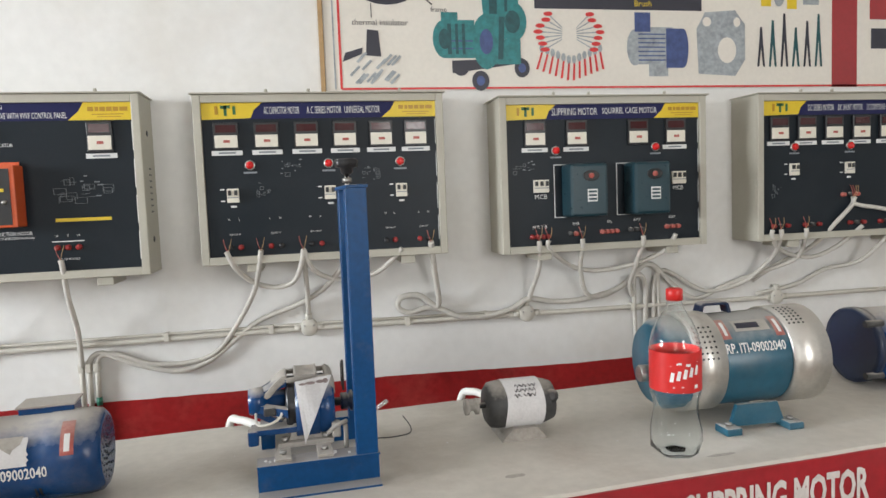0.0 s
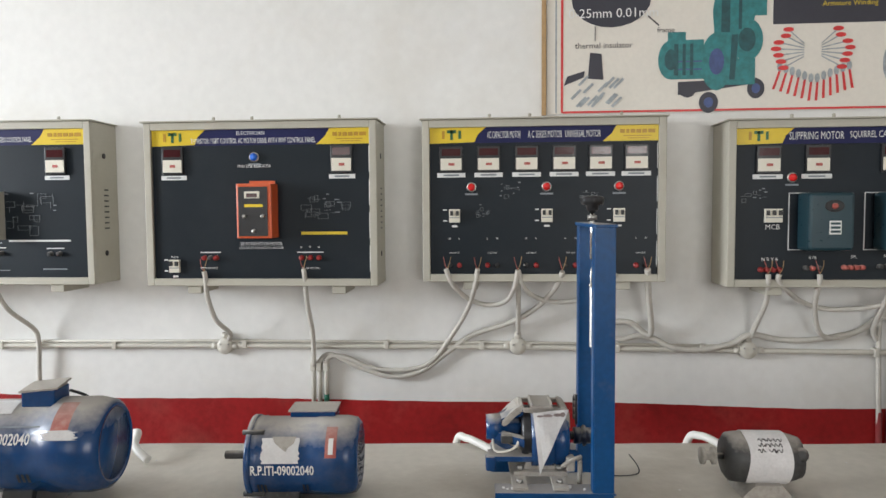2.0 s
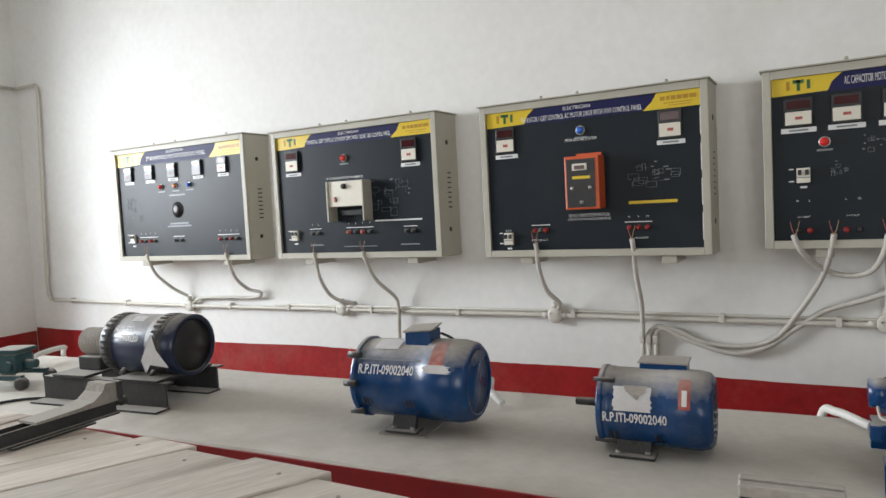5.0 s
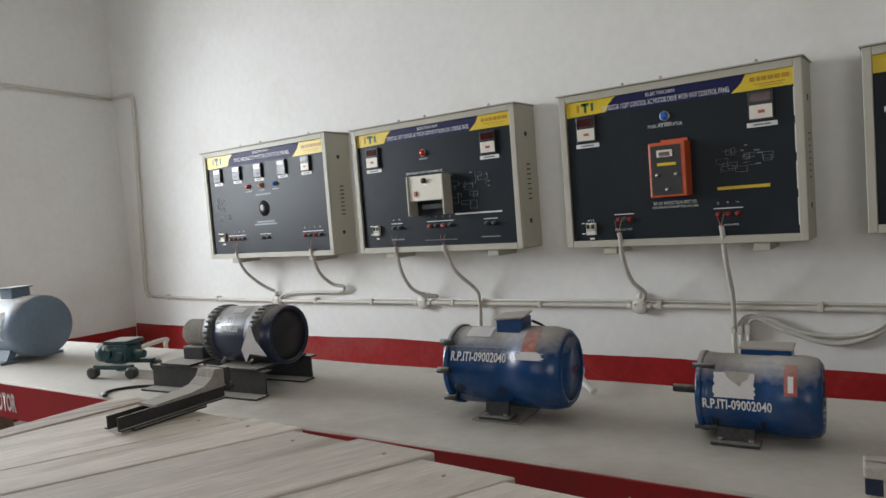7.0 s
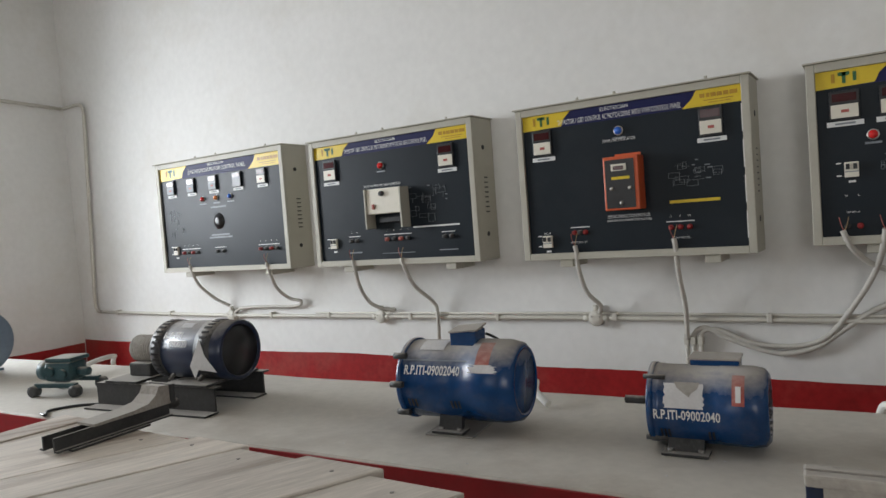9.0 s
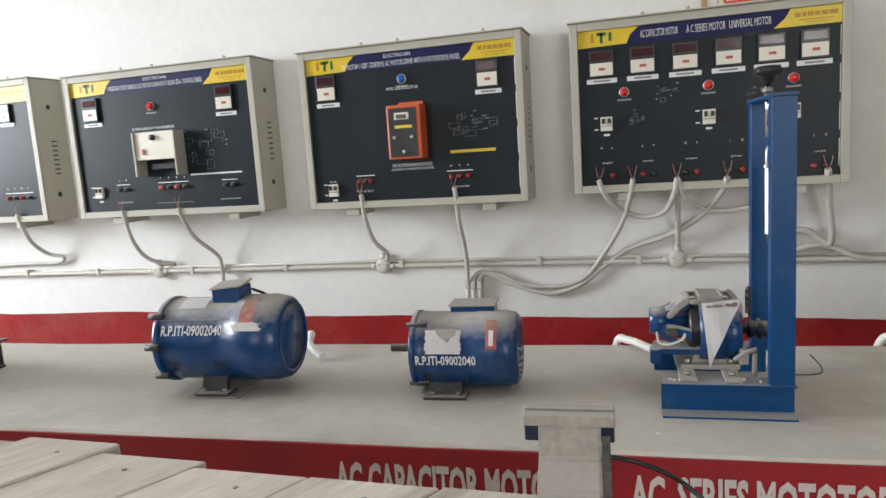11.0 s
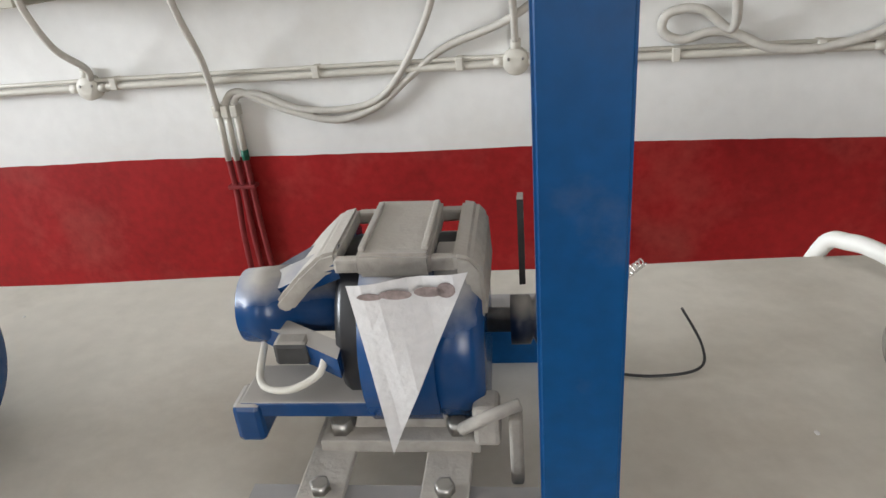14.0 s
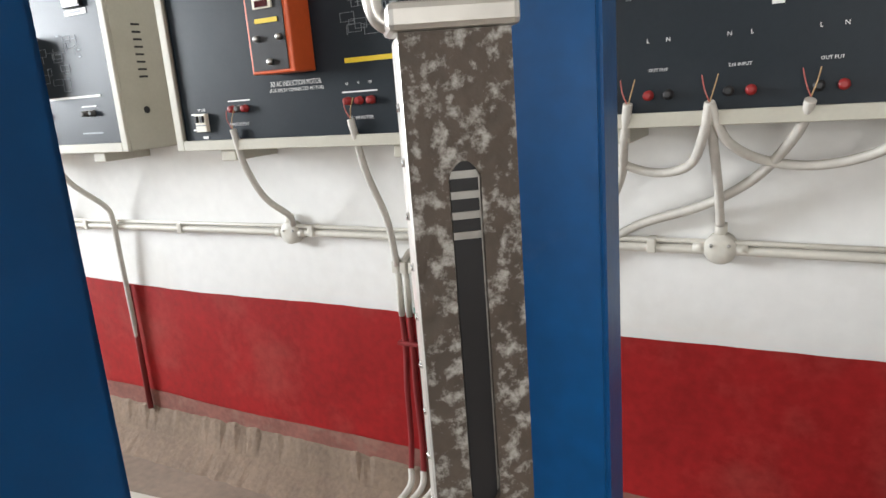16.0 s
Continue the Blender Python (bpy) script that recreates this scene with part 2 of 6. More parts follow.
def ring_loft(bm, rings, closed_ends=True, loop=False):
    rows = [[bm.verts.new(p) for p in ring] for ring in rings]
    n = len(rows[0])
    pairs = list(zip(rows, rows[1:]))
    if loop:
        pairs.append((rows[-1], rows[0]))
    for a, b in pairs:
        for i in range(n):
            f = bm.faces.new((a[i], a[(i + 1) % n], b[(i + 1) % n], b[i]))
            f.smooth = True
    if closed_ends and not loop:
        bm.faces.new(rows[0][::-1])
        bm.faces.new(rows[-1])
    return bm


def lathe(profile, axis="x", seg=40, m=None, bm=None):
    """profile: (along the axis, radius) rows; sharp steps are doubled rows."""
    bm = bm or bmesh.new()
    rings = []
    for a, r in profile:
        ring = []
        for i in range(seg):
            t = 2 * math.pi * i / seg
            c, s = max(r, 1e-4) * math.cos(t), max(r, 1e-4) * math.sin(t)
            p = Vector({"x": (a, c, s), "y": (s, a, c), "z": (c, s, a)}[axis])
            ring.append(m @ p if m is not None else p)
        rings.append(ring)
    return ring_loft(bm, rings)


def spline(pts, steps=8):
    pts = [Vector(p) for p in pts]
    if len(pts) < 3:
        return pts
    out = []
    for i in range(len(pts) - 1):
        p0, p1, p2, p3 = pts[max(i - 1, 0)], pts[i], pts[i + 1], pts[min(i + 2, len(pts) - 1)]
        for k in range(steps):
            t = k / steps
            out.append(0.5 * ((2 * p1) + (p2 - p0) * t + (2 * p0 - 5 * p1 + 4 * p2 - p3) * t * t + (3 * p1 - p0 - 3 * p2 + p3) * t ** 3))
    out.append(pts[-1])
    return out


def tube(pts, r, seg=10, smooth=True, bm=None, loop=False, rib=0.0):
    bm = bm or bmesh.new()
    path = spline(pts) if smooth else [Vector(p) for p in pts]
    up = Vector((0.13, 0.31, 0.94))
    rings = []
    for i, p in enumerate(path):
        d = (path[min(i + 1, len(path) - 1)] - path[max(i - 1, 0)]).normalized()
        if abs(d.dot(up)) > 0.98:
            up = Vector((1, 0.2, 0))
        a = d.cross(up).normalized()
        b = a.cross(d).normalized()
        rr = r * (1 + (rib if i % 2 else 0))
        rings.append([p + rr * (a * math.cos(2 * math.pi * k / seg) + b * math.sin(2 * math.pi * k / seg)) for k in range(seg)])
    return ring_loft(bm, rings, loop=loop)


def prism(poly, d0, d1, plane="xz", bm=None):
    """Extrude a flat outline between two depths."""
    bm = bm or bmesh.new()
    def at(p, d):
        return {"xz": (p[0], d, p[1]), "xy": (p[0], p[1], d), "yz": (d, p[0], p[1])}[plane]
    a = [bm.verts.new(at(p, d0)) for p in poly]
    b = [bm.verts.new(at(p, d1)) for p in poly]
    n = len(poly)
    bm.faces.new(a)
    bm.faces.new(b[::-1])
    for i in range(n):
        bm.faces.new((a[i], b[i], b[(i + 1) % n], a[(i + 1) % n]))
    bmesh.ops.recalc_face_normals(bm, faces=bm.faces[:])
    return bm


def mesh_object(name, bm, mat):
    me = bpy.data.meshes.new(name)
    bm.normal_update()
    bm.to_mesh(me)
    bm.free()
    me.materials.append(mat)
    return new(name, me)


def part(name, bm, mat, parent, label=""):
    ob = mesh_object(name, bm, mat)
    ob.parent = parent
    return tagged(ob, label)


def thing(name, m, label, category, group="", kind=""):
    ob = new(name)
    ob.empty_display_size = 0.05
    ob.matrix_world = m
    return tagged(ob, label, category, group, kind)


def struct(name, bm, mat, label, category="", kind="structure"):
    return tagged(mesh_object(name, bm, mat), label, category, "", kind)


def text_bm(words, height, m, width=None, weight=0.0, shear=0.0):
    """Letters as a mesh lying in the x-y plane of m, centred."""
    cu = bpy.data.curves.new("words", "FONT")
    cu.body, cu.size, cu.align_x, cu.align_y = words, 1.0, "CENTER", "CENTER"
    cu.extrude, cu.resolution_u, cu.shear, cu.offset = 0.0, 2, shear, weight
    ob = new("words", cu)
    bpy.context.view_layer.update()
    me = bpy.data.meshes.new_from_object(ob.evaluated_get(bpy.context.evaluated_depsgraph_get()))
    bm = bmesh.new()
    bm.from_mesh(me)
    bpy.data.objects.remove(ob)
    bpy.data.curves.remove(cu)
    bpy.data.meshes.remove(me)
    xs = [v.co.x for v in bm.verts]
    ys = [v.co.y for v in bm.verts]
    cx, cy = (max(xs) + min(xs)) / 2, (max(ys) + min(ys)) / 2
    sy = height / (max(ys) - min(ys))
    sx = width / (max(xs) - min(xs)) if width else sy
    for v in bm.verts:
        v.co = ((v.co.x - cx) * sx, (v.co.y - cy) * sy, 0)
    bmesh.ops.transform(bm, matrix=m, verts=bm.verts[:])
    return bm


UPRIGHT = Matrix.Rotation(radians(90), 4, "X")


# ---- the room ----
def wall_with_hole(name, axis, at, thick, a0, a1, holes, label):
    """A wall in the plane axis=at, from a0 to a1 along the other axis, with rectangular openings."""
    bm = bmesh.new()
    cuts = sorted({a0, a1, *[h[0] for h in holes], *[h[1] for h in holes]})
    for p, q in zip(cuts, cuts[1:]):
        inside = [h for h in holes if h[0] <= p and q <= h[1]]
        spans = [(0, TOP)] if not inside else [(0, inside[0][2]), (inside[0][3], TOP)]
        for z0, z1 in spans:
            c = ((p + q) / 2, (z0 + z1) / 2)
            if axis == "x":
                box(bm, at, c[0], c[1], thick, q - p, z1 - z0)
            else:
                box(bm, c[0], at, c[1], q - p, thick, z1 - z0)
    return struct(name, bm, WALL, label, "wall")


struct("floor", B(0, -0.2, -0.1, 10.6, 7.0, 0.2), FLOOR, "dusty brown bare cement floor", "floor")
struct("ceiling", B(0, -0.2, TOP + 0.1, 10.6, 7.0, 0.2), CEIL, "plain white painted ceiling", "ceiling")
wall_with_hole("wall_north", "y", NORTH + 0.12, 0.24, WEST - 0.24, EAST + 0.24, [], "white limewashed plaster wall with a red dado")
wall_with_hole("wall_west", "x", WEST - 0.12, 0.24, SOUTH, NORTH, [(0.1, 1.92, 0.9, 2.55)], "white limewashed plaster wall with a window")
wall_with_hole("wall_east", "x", EAST + 0.12, 0.24, SOUTH, NORTH, [], "plain white limewashed plaster wall")
wall_with_hole("wall_south", "y", SOUTH - 0.12, 0.24, WEST - 0.24, EAST + 0.24, [(-3.2, -1.2, 0.95, 2.6), (1.2, 3.2, 0.95, 2.6)], "plain white wall with two windows")


def wavy_band(name, m, length, z0, z1, mat, label, seed):
    """A thin coat of paint with a hand-brushed upper edge."""
    rnd = random.Random(seed)
    n = int(length / 0.05)
    top = [(i * length / n, z1 + 0.005 * math.sin(i * 0.21 + seed) + 0.004 * math.sin(i * 0.047 * seed) + rnd.uniform(-0.0012, 0.0012)) for i in range(n + 1)]
    low = [(i * length / n, z0 + rnd.uniform(-0.012, 0.012)) for i in range(n + 1)]
    bm = bmesh.new()
    a = [bm.verts.new((x, 0, z)) for x, z in top]
    b = [bm.verts.new((x, 0, z)) for x, z in low]
    for i in range(n):
        bm.faces.new((b[i], b[i + 1], a[i + 1], a[i]))
    bmesh.ops.transform(bm, matrix=m, verts=bm.verts[:])
    return struct(name, bm, mat, label, "dado")


wavy_band("trim_north_dado", pose(WEST + 0.004, NORTH - 0.004, 0), 9.99, 0.13, 0.632, DADO, "dark red painted dado with a hand-brushed edge", 3)
wavy_band("trim_west_dado", pose(WEST + 0.004, SOUTH + 0.01, 0, 0, 0, 90) @ pose(0, 0, 0), NORTH - SOUTH - 0.02, 0.13, 0.61, DADO, "dark red painted dado with a hand-brushed edge", 5)
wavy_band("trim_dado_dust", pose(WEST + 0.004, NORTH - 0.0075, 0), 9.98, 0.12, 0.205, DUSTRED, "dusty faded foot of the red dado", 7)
bm = bmesh.new()
verts = []
for i in range(401):
    x = WEST + 0.01 + i * 0.0249
    w1, w2 = noise.noise((x * 4, 0, 3)), noise.noise((x * 21, 5, 1))
    verts.append([bm.verts.new((x, NORTH - 0.002, 0.15 + 0.012 * w1 + 0.006 * w2)), bm.verts.new((x, NORTH - 0.016 - 0.008 * w2, 0.135 + 0.015 * w2)), bm.verts.new((x, NORTH - 0.05 - 0.02 * w1, 0.06)), bm.verts.new((x, NORTH - 0.14 - 0.015 * w2, 0.001))])
for a, b in zip(verts, verts[1:]):
    for k in range(3):
        bm.faces.new((a[k], a[k + 1], b[k + 1], b[k]))
struct("baseboard", bm, PLASTER, "rough bare brown plaster along the foot of the wall", "skirting")


def window(name, m, w, h):
    win = thing(name, m, "plain painted window frame with clear panes", "window", "", "structure")
    for cx, cz, sx, sz in ((0, h / 2, w, 0.05), (0, -h / 2, w, 0.05), (-w / 2, 0, 0.05, h), (w / 2, 0, 0.05, h), (0, 0, 0.04, h), (0, h * 0.2, w, 0.035)):
        part("window_frame", B(cx, 0, cz, sx, 0.06, sz, 0.004), ALUWIN, win)
    return win


window("window_1", pose(WEST - 0.1, 1.01, 1.725, 0, 0, 90), 1.77, 1.6)
window("window_2", pose(-2.2, SOUTH - 0.1, 1.775), 1.95, 1.6)
window("window_3", pose(2.2, SOUTH - 0.1, 1.775), 1.95, 1.6)

# ---- the cement bench ----
BENCH = pose(0, 1.262, 0, 0, 0, 3.3)
BZ = 0.85
bm = bmesh.new()
n = 120
x0, x1 = -4.2, 3.6
def front_y(i):
    return 0.001 * math.sin(i * 0.9) + random.uniform(-0.0012, 0.0012)
rows = []
for i in range(n + 1):
    x = x0 + (x1 - x0) * i / n
    f = front_y(i)
    k = 0.578 + 0.004 * math.sin(i * 0.7)
    rows.append([bm.verts.new((x, f + 0.004, BZ - 0.03)), bm.verts.new((x, f, BZ - 0.004)), bm.verts.new((x, f + 0.006, BZ)), bm.verts.new((x, k - 0.004, BZ)), bm.verts.new((x, k, BZ - 0.006)), bm.verts.new((x, k, BZ - 0.12)), bm.verts.new((x, 0.012, BZ - 0.12))])
for a, b in zip(rows, rows[1:]):
    for j in range(7):
        bm.faces.new((a[j], a[(j + 1) % 7], b[(j + 1) % 7], b[j]))
bm.faces.new(rows[0])
bm.faces.new(rows[-1][::-1])
bmesh.ops.recalc_face_normals(bm, faces=bm.faces[:])
bench = thing("cement_bench", BENCH, "long grey cement slab bench with a red lettered edge", "workbench")
part("slab", bm, SLAB, bench, "dusty grey cement top with stains")
band = part("painted_band", B(-0.3, 0.0, BZ - 0.0635, 7.8, 0.008, 0.117), BANDRED, bench, "bright red painted front edge")
for x in (-3.9, -2.4, -0.9, 0.9, 2.4):
    part("pier", B(x, 0.33, (BZ - 0.12) / 2, 0.23, 0.46, BZ - 0.12, 0.006), PLASTER, bench, "rough plastered brick support")
def front_words(words, x, w, h=0.066, z=BZ - 0.066):
    part("lettering", text_bm(words, h, pose(x, -0.0055, z) @ UPRIGHT, w, 0.035), LETTER, bench, "white hand-painted capitals")
front_words("AC CAPACITOR MOTOR", -0.205, 0.385)
front_words("AC. SERIES MOTOTOR", 0.272, 0.365)
front_words("UNIVERSAL", 0.675, 0.21)
front_words("SLIPPRING MOTOR", 1.075, 0.4)
front_words("MOTOR", -2.56, 0.16)


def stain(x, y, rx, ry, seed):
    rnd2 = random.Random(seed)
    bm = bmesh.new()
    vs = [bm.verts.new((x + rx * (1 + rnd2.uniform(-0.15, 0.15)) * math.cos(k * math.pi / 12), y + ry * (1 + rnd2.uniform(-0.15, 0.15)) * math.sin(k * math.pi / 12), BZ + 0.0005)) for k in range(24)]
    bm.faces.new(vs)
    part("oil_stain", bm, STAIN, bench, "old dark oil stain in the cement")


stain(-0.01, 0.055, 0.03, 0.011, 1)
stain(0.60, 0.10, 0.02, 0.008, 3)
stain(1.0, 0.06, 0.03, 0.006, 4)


# ---- the wall panels ----
def flat(x0, x1, z0, z1, y, bm=None):
    bm = bm or bmesh.new()
    return box(bm, (x0 + x1) / 2, y, (z0 + z1) / 2, abs(x1 - x0), 0.0012, abs(z1 - z0))


class Panel:
    """A steel enclosure with a printed board; places on the board run 0..1 from its top left."""

    def __init__(self, x, z, w, h, label, tilt=0.0):
        self.d = 0.172
        self.w, self.h = w, h
        self.t = thing("control_panel", pose(x, NORTH, z), label, "control panel", "motor control panels along the wall")
        d, rim = self.d, 0.028
        self.body = part("back_plate", B(w / 2, -0.012, h / 2, w - 0.04, 0.02, h - 0.04), CABINET, self.t, "beige powder-coated steel back")
        for xx in (0.009, w - 0.009):
            part("side_plate", B(xx, -d / 2, h / 2, 0.018, d, h, 0.003), CABINET, self.t, "beige powder-coated steel side")
        for zz in (0.009, h - 0.009):
            part("cross_plate", B(w / 2, -d / 2, zz, w - 0.037, d, 0.018), CABINET, self.t)
        for xx in (rim / 2, w - rim / 2):
            part("front_stile", B(xx, -d - 0.0065, h / 2, rim, 0.012, h, 0.003), CABINET, self.t)
        for zz in (rim / 2, h - rim / 2):
            part("front_rail", B(w / 2, -d - 0.0063, zz, w - 2 * rim, 0.012, rim, 0.002), CABINET, self.t)
        part("rain_lip", B(w / 2, -d / 2 - 0.01, h + 0.003, w + 0.014, d + 0.03, 0.005, 0.001), CABINET, self.t)
        for u in (0.28, 0.45, 0.83):
            lug = bmesh.new()
            box(lug, w * u, -d * 0.7, h + 0.014, 0.008, 0.008, 0.02)
            lathe([(h + 0.018, 0.006), (h + 0.026, 0.006), (h + 0.028, 0.003)], "z", 8, pose(w * u, -d * 0.7, 0), lug)
            part("lug", lug, CABINET, self.t)
        for u in (0.2, 0.83):
            part("bracket", B(w * u, -0.085, -0.016, 0.055, 0.17, 0.03, 0.003), CABINET, self.t)
        for z in (0.12, h - 0.13):
            part("knockout", lathe([(0, 0.011), (0.003, 0.011), (0.003, 0.008)], "x", 14, pose(w - 0.001, -d * 0.55, z)), BLACK, self.t, "dark side cable hole")
        for k in range(8):
            part("vent_slot", B(w + 0.0005, -d * 0.5, 0.22 + k * 0.022, 0.002, 0.03, 0.006), BLACK, self.t)
        self.fx, self.fz = rim, h - rim
        self.fw, self.fh = w - 2 * rim, h - 2 * rim
        self.fy = -d + 0.001
        self.board = part("board", B(w / 2, self.fy + 0.003, h / 2, self.fw, 0.005, self.fh), FACE, self.t, "dark slate printed board")
        for k in range(4):
            part("edge_gap", flat(self.fx + self.fw - 0.004, self.fx + self.fw - 0.0015, self.fz - self.fh * (0.12 + 0.22 * k), self.fz - self.fh * (0.12 + 0.22 * k + 0.17), self.fy - 0.001), PRINT, self.t)

    def p(self, u, v):
        return self.fx + u * self.fw, self.fz - v * self.fh

    def print_bars(self, name, bars, mat, label="", parent=None, lift=0.0012):
        joined = len(bars) > 4
        bm, ob = bmesh.new(), None
        for k, (u0, v0, u1, v1) in enumerate(bars):
            a, b = self.p(u0, v0), self.p(u1, v1)
            flat(a[0], b[0], b[1], a[1], self.fy - lift - 0.00004 * k, bm)
            if not joined:
                ob = part(name, bm, mat, parent or self.t, label)
                bm = bmesh.new()
        if joined:
            ob = part(name, bm, mat, parent or self.t, label)
            tagged(ob, label, "", "", "stuff")
        return ob

    def words(self, s, u, v, h, w=None, mat=None, parent=None, lift=0.003):
        x, z = self.p(u, v)
        return part("printed_title", text_bm(s, h, pose(x, self.fy - lift, z) @ UPRIGHT, w), mat or PRINT, parent or self.t)

    def header(self, titles, small=False):
        y = self.fy
        hh = self.fh * (0.105 if not small else 0.12)
        x0, z1 = self.fx, self.fz
        w = self.fw
        head = part("header_strip", prism([(x0 + 0.10 * w, z1), (x0 + 0.93 * w, z1), (x0 + 0.80 * w, z1 - hh * 0.5), (x0 + 0.76 * w, z1 - hh), (x0 + 0.22 * w, z1 - hh), (x0 + 0.12 * w, z1 - hh)], y, y - 0.001), NAVY, self.t, "navy printed title strip")
        part("yellow_tab", prism([(x0, z1), (x0 + 0.25 * w, z1), (x0 + 0.215 * w, z1 - hh * 0.45), (x0 + 0.20 * w, z1 - hh * 0.95), (x0, z1 - hh * 1.02)], y - 0.001, y - 0.002), YELLOW, self.t)
        part("yellow_tab", prism([(x0 + 0.82 * w, z1), (x0 + w, z1), (x0 + w, z1 - hh), (x0 + 0.76 * w, z1 - hh), (x0 + 0.80 * w, z1 - hh * 0.5)], y - 0.001, y - 0.002), YELLOW, self.t)
        for (a, b, c, d), mt in (((0.055, 0.2, 0.067, 0.72), OCHRE), ((0.078, 0.16, 0.118, 0.36), GREEN), ((0.092, 0.16, 0.104, 0.8), GREEN), ((0.128, 0.2, 0.14, 0.72), GREEN)):
            part("emblem_shape", flat(x0 + a * w, x0 + c * w, z1 - d * hh, z1 - b * hh, y - 0.0028), mt, self.t)
        bm = bmesh.new()
        for a, c in ((0.835, 0.855), (0.862, 0.875), (0.88, 0.9), (0.905, 0.925), (0.93, 0.95), (0.955, 0.985)):
            flat(x0 + a * w, x0 + c * w, z1 - 0.5 * hh, z1 - 0.26 * hh, y - 0.0028, bm)
        flat(x0 + 0.85 * w, x0 + 0.97 * w, z1 - 0.70 * hh, z1 - 0.65 * hh, y - 0.0028, bm)
        flat(x0 + 0.87 * w, x0 + 0.96 * w, z1 - 0.84 * hh, z1 - 0.80 * hh, y - 0.0028, bm)
        part("maker_mark", bm, OCHRE, self.t)
        for s, u, v, h, ww in titles:
            self.words(s, u, v, h, ww)

    def meter(self, u, v, w=0.083, h=0.105, caption=True, mat=None, dark=False):
        x, z = self.p(u, v)
        y = self.fy
        me = part("meter", B(x, y - 0.006, z, w, 0.014, h, 0.002), BLACK, self.t, "black digital panel meter")
        part("display", B(x, y - 0.0135, z + h * 0.27, w * 0.8, 0.002, h * 0.27), DISPLAY, me)
        if not dark:
            part("white_plate", B(x, y - 0.0135, z - h * 0.2, w * 0.9, 0.003, h * 0.46, 0.001), mat or IVORY, me)
            part("red_mark", B(x + w * 0.02, y - 0.0153, z - h * 0.2, w * 0.26, 0.001, h * 0.1), STICKER, me)
        if caption:
            cw = w * 1.22
            part("caption_label", B(x, y - 0.001, z - h * 0.62, cw, 0.002, 0.017, 0.0008), PRINT, self.t)
            part("caption", B(x, y - 0.0025, z - h * 0.62, cw * 0.55, 0.001, 0.006), GREYPRINT, self.t)

    def lamp(self, u, v, mat, r=0.0125):
        x, z = self.p(u, v)
        base = part("indicator", lathe([(0, r * 1.25), (-0.004, r * 1.25), (-0.004, r)], "y", 20, pose(x, self.fy, z)), STEEL, self.t)
        part("lens", lathe([(-0.004, r), (-0.012, r * 0.95), (-0.017, r * 0.7), (-0.019, r * 0.2)], "y", 20, pose(x, self.fy, z)), mat, base, "coloured indicator lens")
        self.print_bars("caption", [(u - 0.028, v + 0.042, u + 0.028, v + 0.054)], GREYPRINT)

    def mcb(self, u, v, poles=2, words=True):
        x, z = self.p(u, v)
        y = self.fy
        w, h = 0.0205 * poles, 0.050
        br = part("circuit_breaker", B(x, y - 0.007, z, w, 0.014, h, 0.0015), IVORY, self.t, "ivory circuit breaker")
        for k in range(poles):
            xx = x + (k - (poles - 1) / 2) * 0.0215
            part("toggle", B(xx, y - 0.017, z + 0.010, 0.011, 0.01, 0.018, 0.001), BLACK if k % 2 == 0 else IRON, br, "black toggle")
        part("rating_strip", B(x, y - 0.0145, z - 0.007, w * 0.96, 0.001, 0.003), GREYPRINT, br)
        if words:
            self.print_bars("caption", [(u - 0.012, v + 0.065, u + 0.012, v + 0.078), (u - 0.052, v - 0.045, u - 0.035, v - 0.037), (u - 0.052, v + 0.03, u - 0.035, v + 0.038)], PRINT)

    def terminals(self, us, v, mats, letters=None, block=False):
        y = self.fy
        if block:
            a, b = self.p(us[0] - 0.014, v - 0.022), self.p(us[-1] + 0.014, v + 0.02)
            self.print_bars("bracket_print", [(us[0] - 0.02, v - 0.04, us[-1] + 0.02, v - 0.034)], PRINT)
        for i, u in enumerate(us):
            x, z = self.p(u, v)
            post = part("terminal", lathe([(0, 0.010), (-0.004, 0.010), (-0.004, 0.0075), (-0.016, 0.0085), (-0.017, 0.004)], "y", 14, pose(x, y, z)), mats[i % len(mats)], self.t, "screw terminal")
            if letters:
                self.words(letters[i], u, v - (0.185 if not block else 0.072), 0.0075)

    def diagram(self, u0, v0, u1, v1, seed, n=16):
        rnd = random.Random(seed)
        bars = []
        du, dv = u1 - u0, v1 - v0
        t = 0.0016
        for k in range(n):
            a, b = u0 + rnd.random() * du * 0.8, v0 + rnd.random() * dv * 0.8
            w, h = rnd.uniform(0.06, 0.2) * du, rnd.uniform(0.08, 0.22) * dv
            kind = rnd.random()
            if kind < 0.35:
                bars += [(a, b, a + w, b + t), (a, b + h, a + w, b + h + t), (a, b, a + t * 0.7, b + h), (a + w, b, a + w + t * 0.7, b + h)]
            elif kind < 0.6:
                bars.append((a, b, a + w, b + t))
            elif kind < 0.75:
                bars.append((a, b, a + t * 0.7, b + h))
            else:
                bars.append((a, b, a + w * 0.5, b + 0.007))
        self.print_bars("circuit_diagram", bars, GREYPRINT, "faint printed circuit diagram")


RB = (TERMRED, BLACK)
BR = (BLACK, TERMRED)

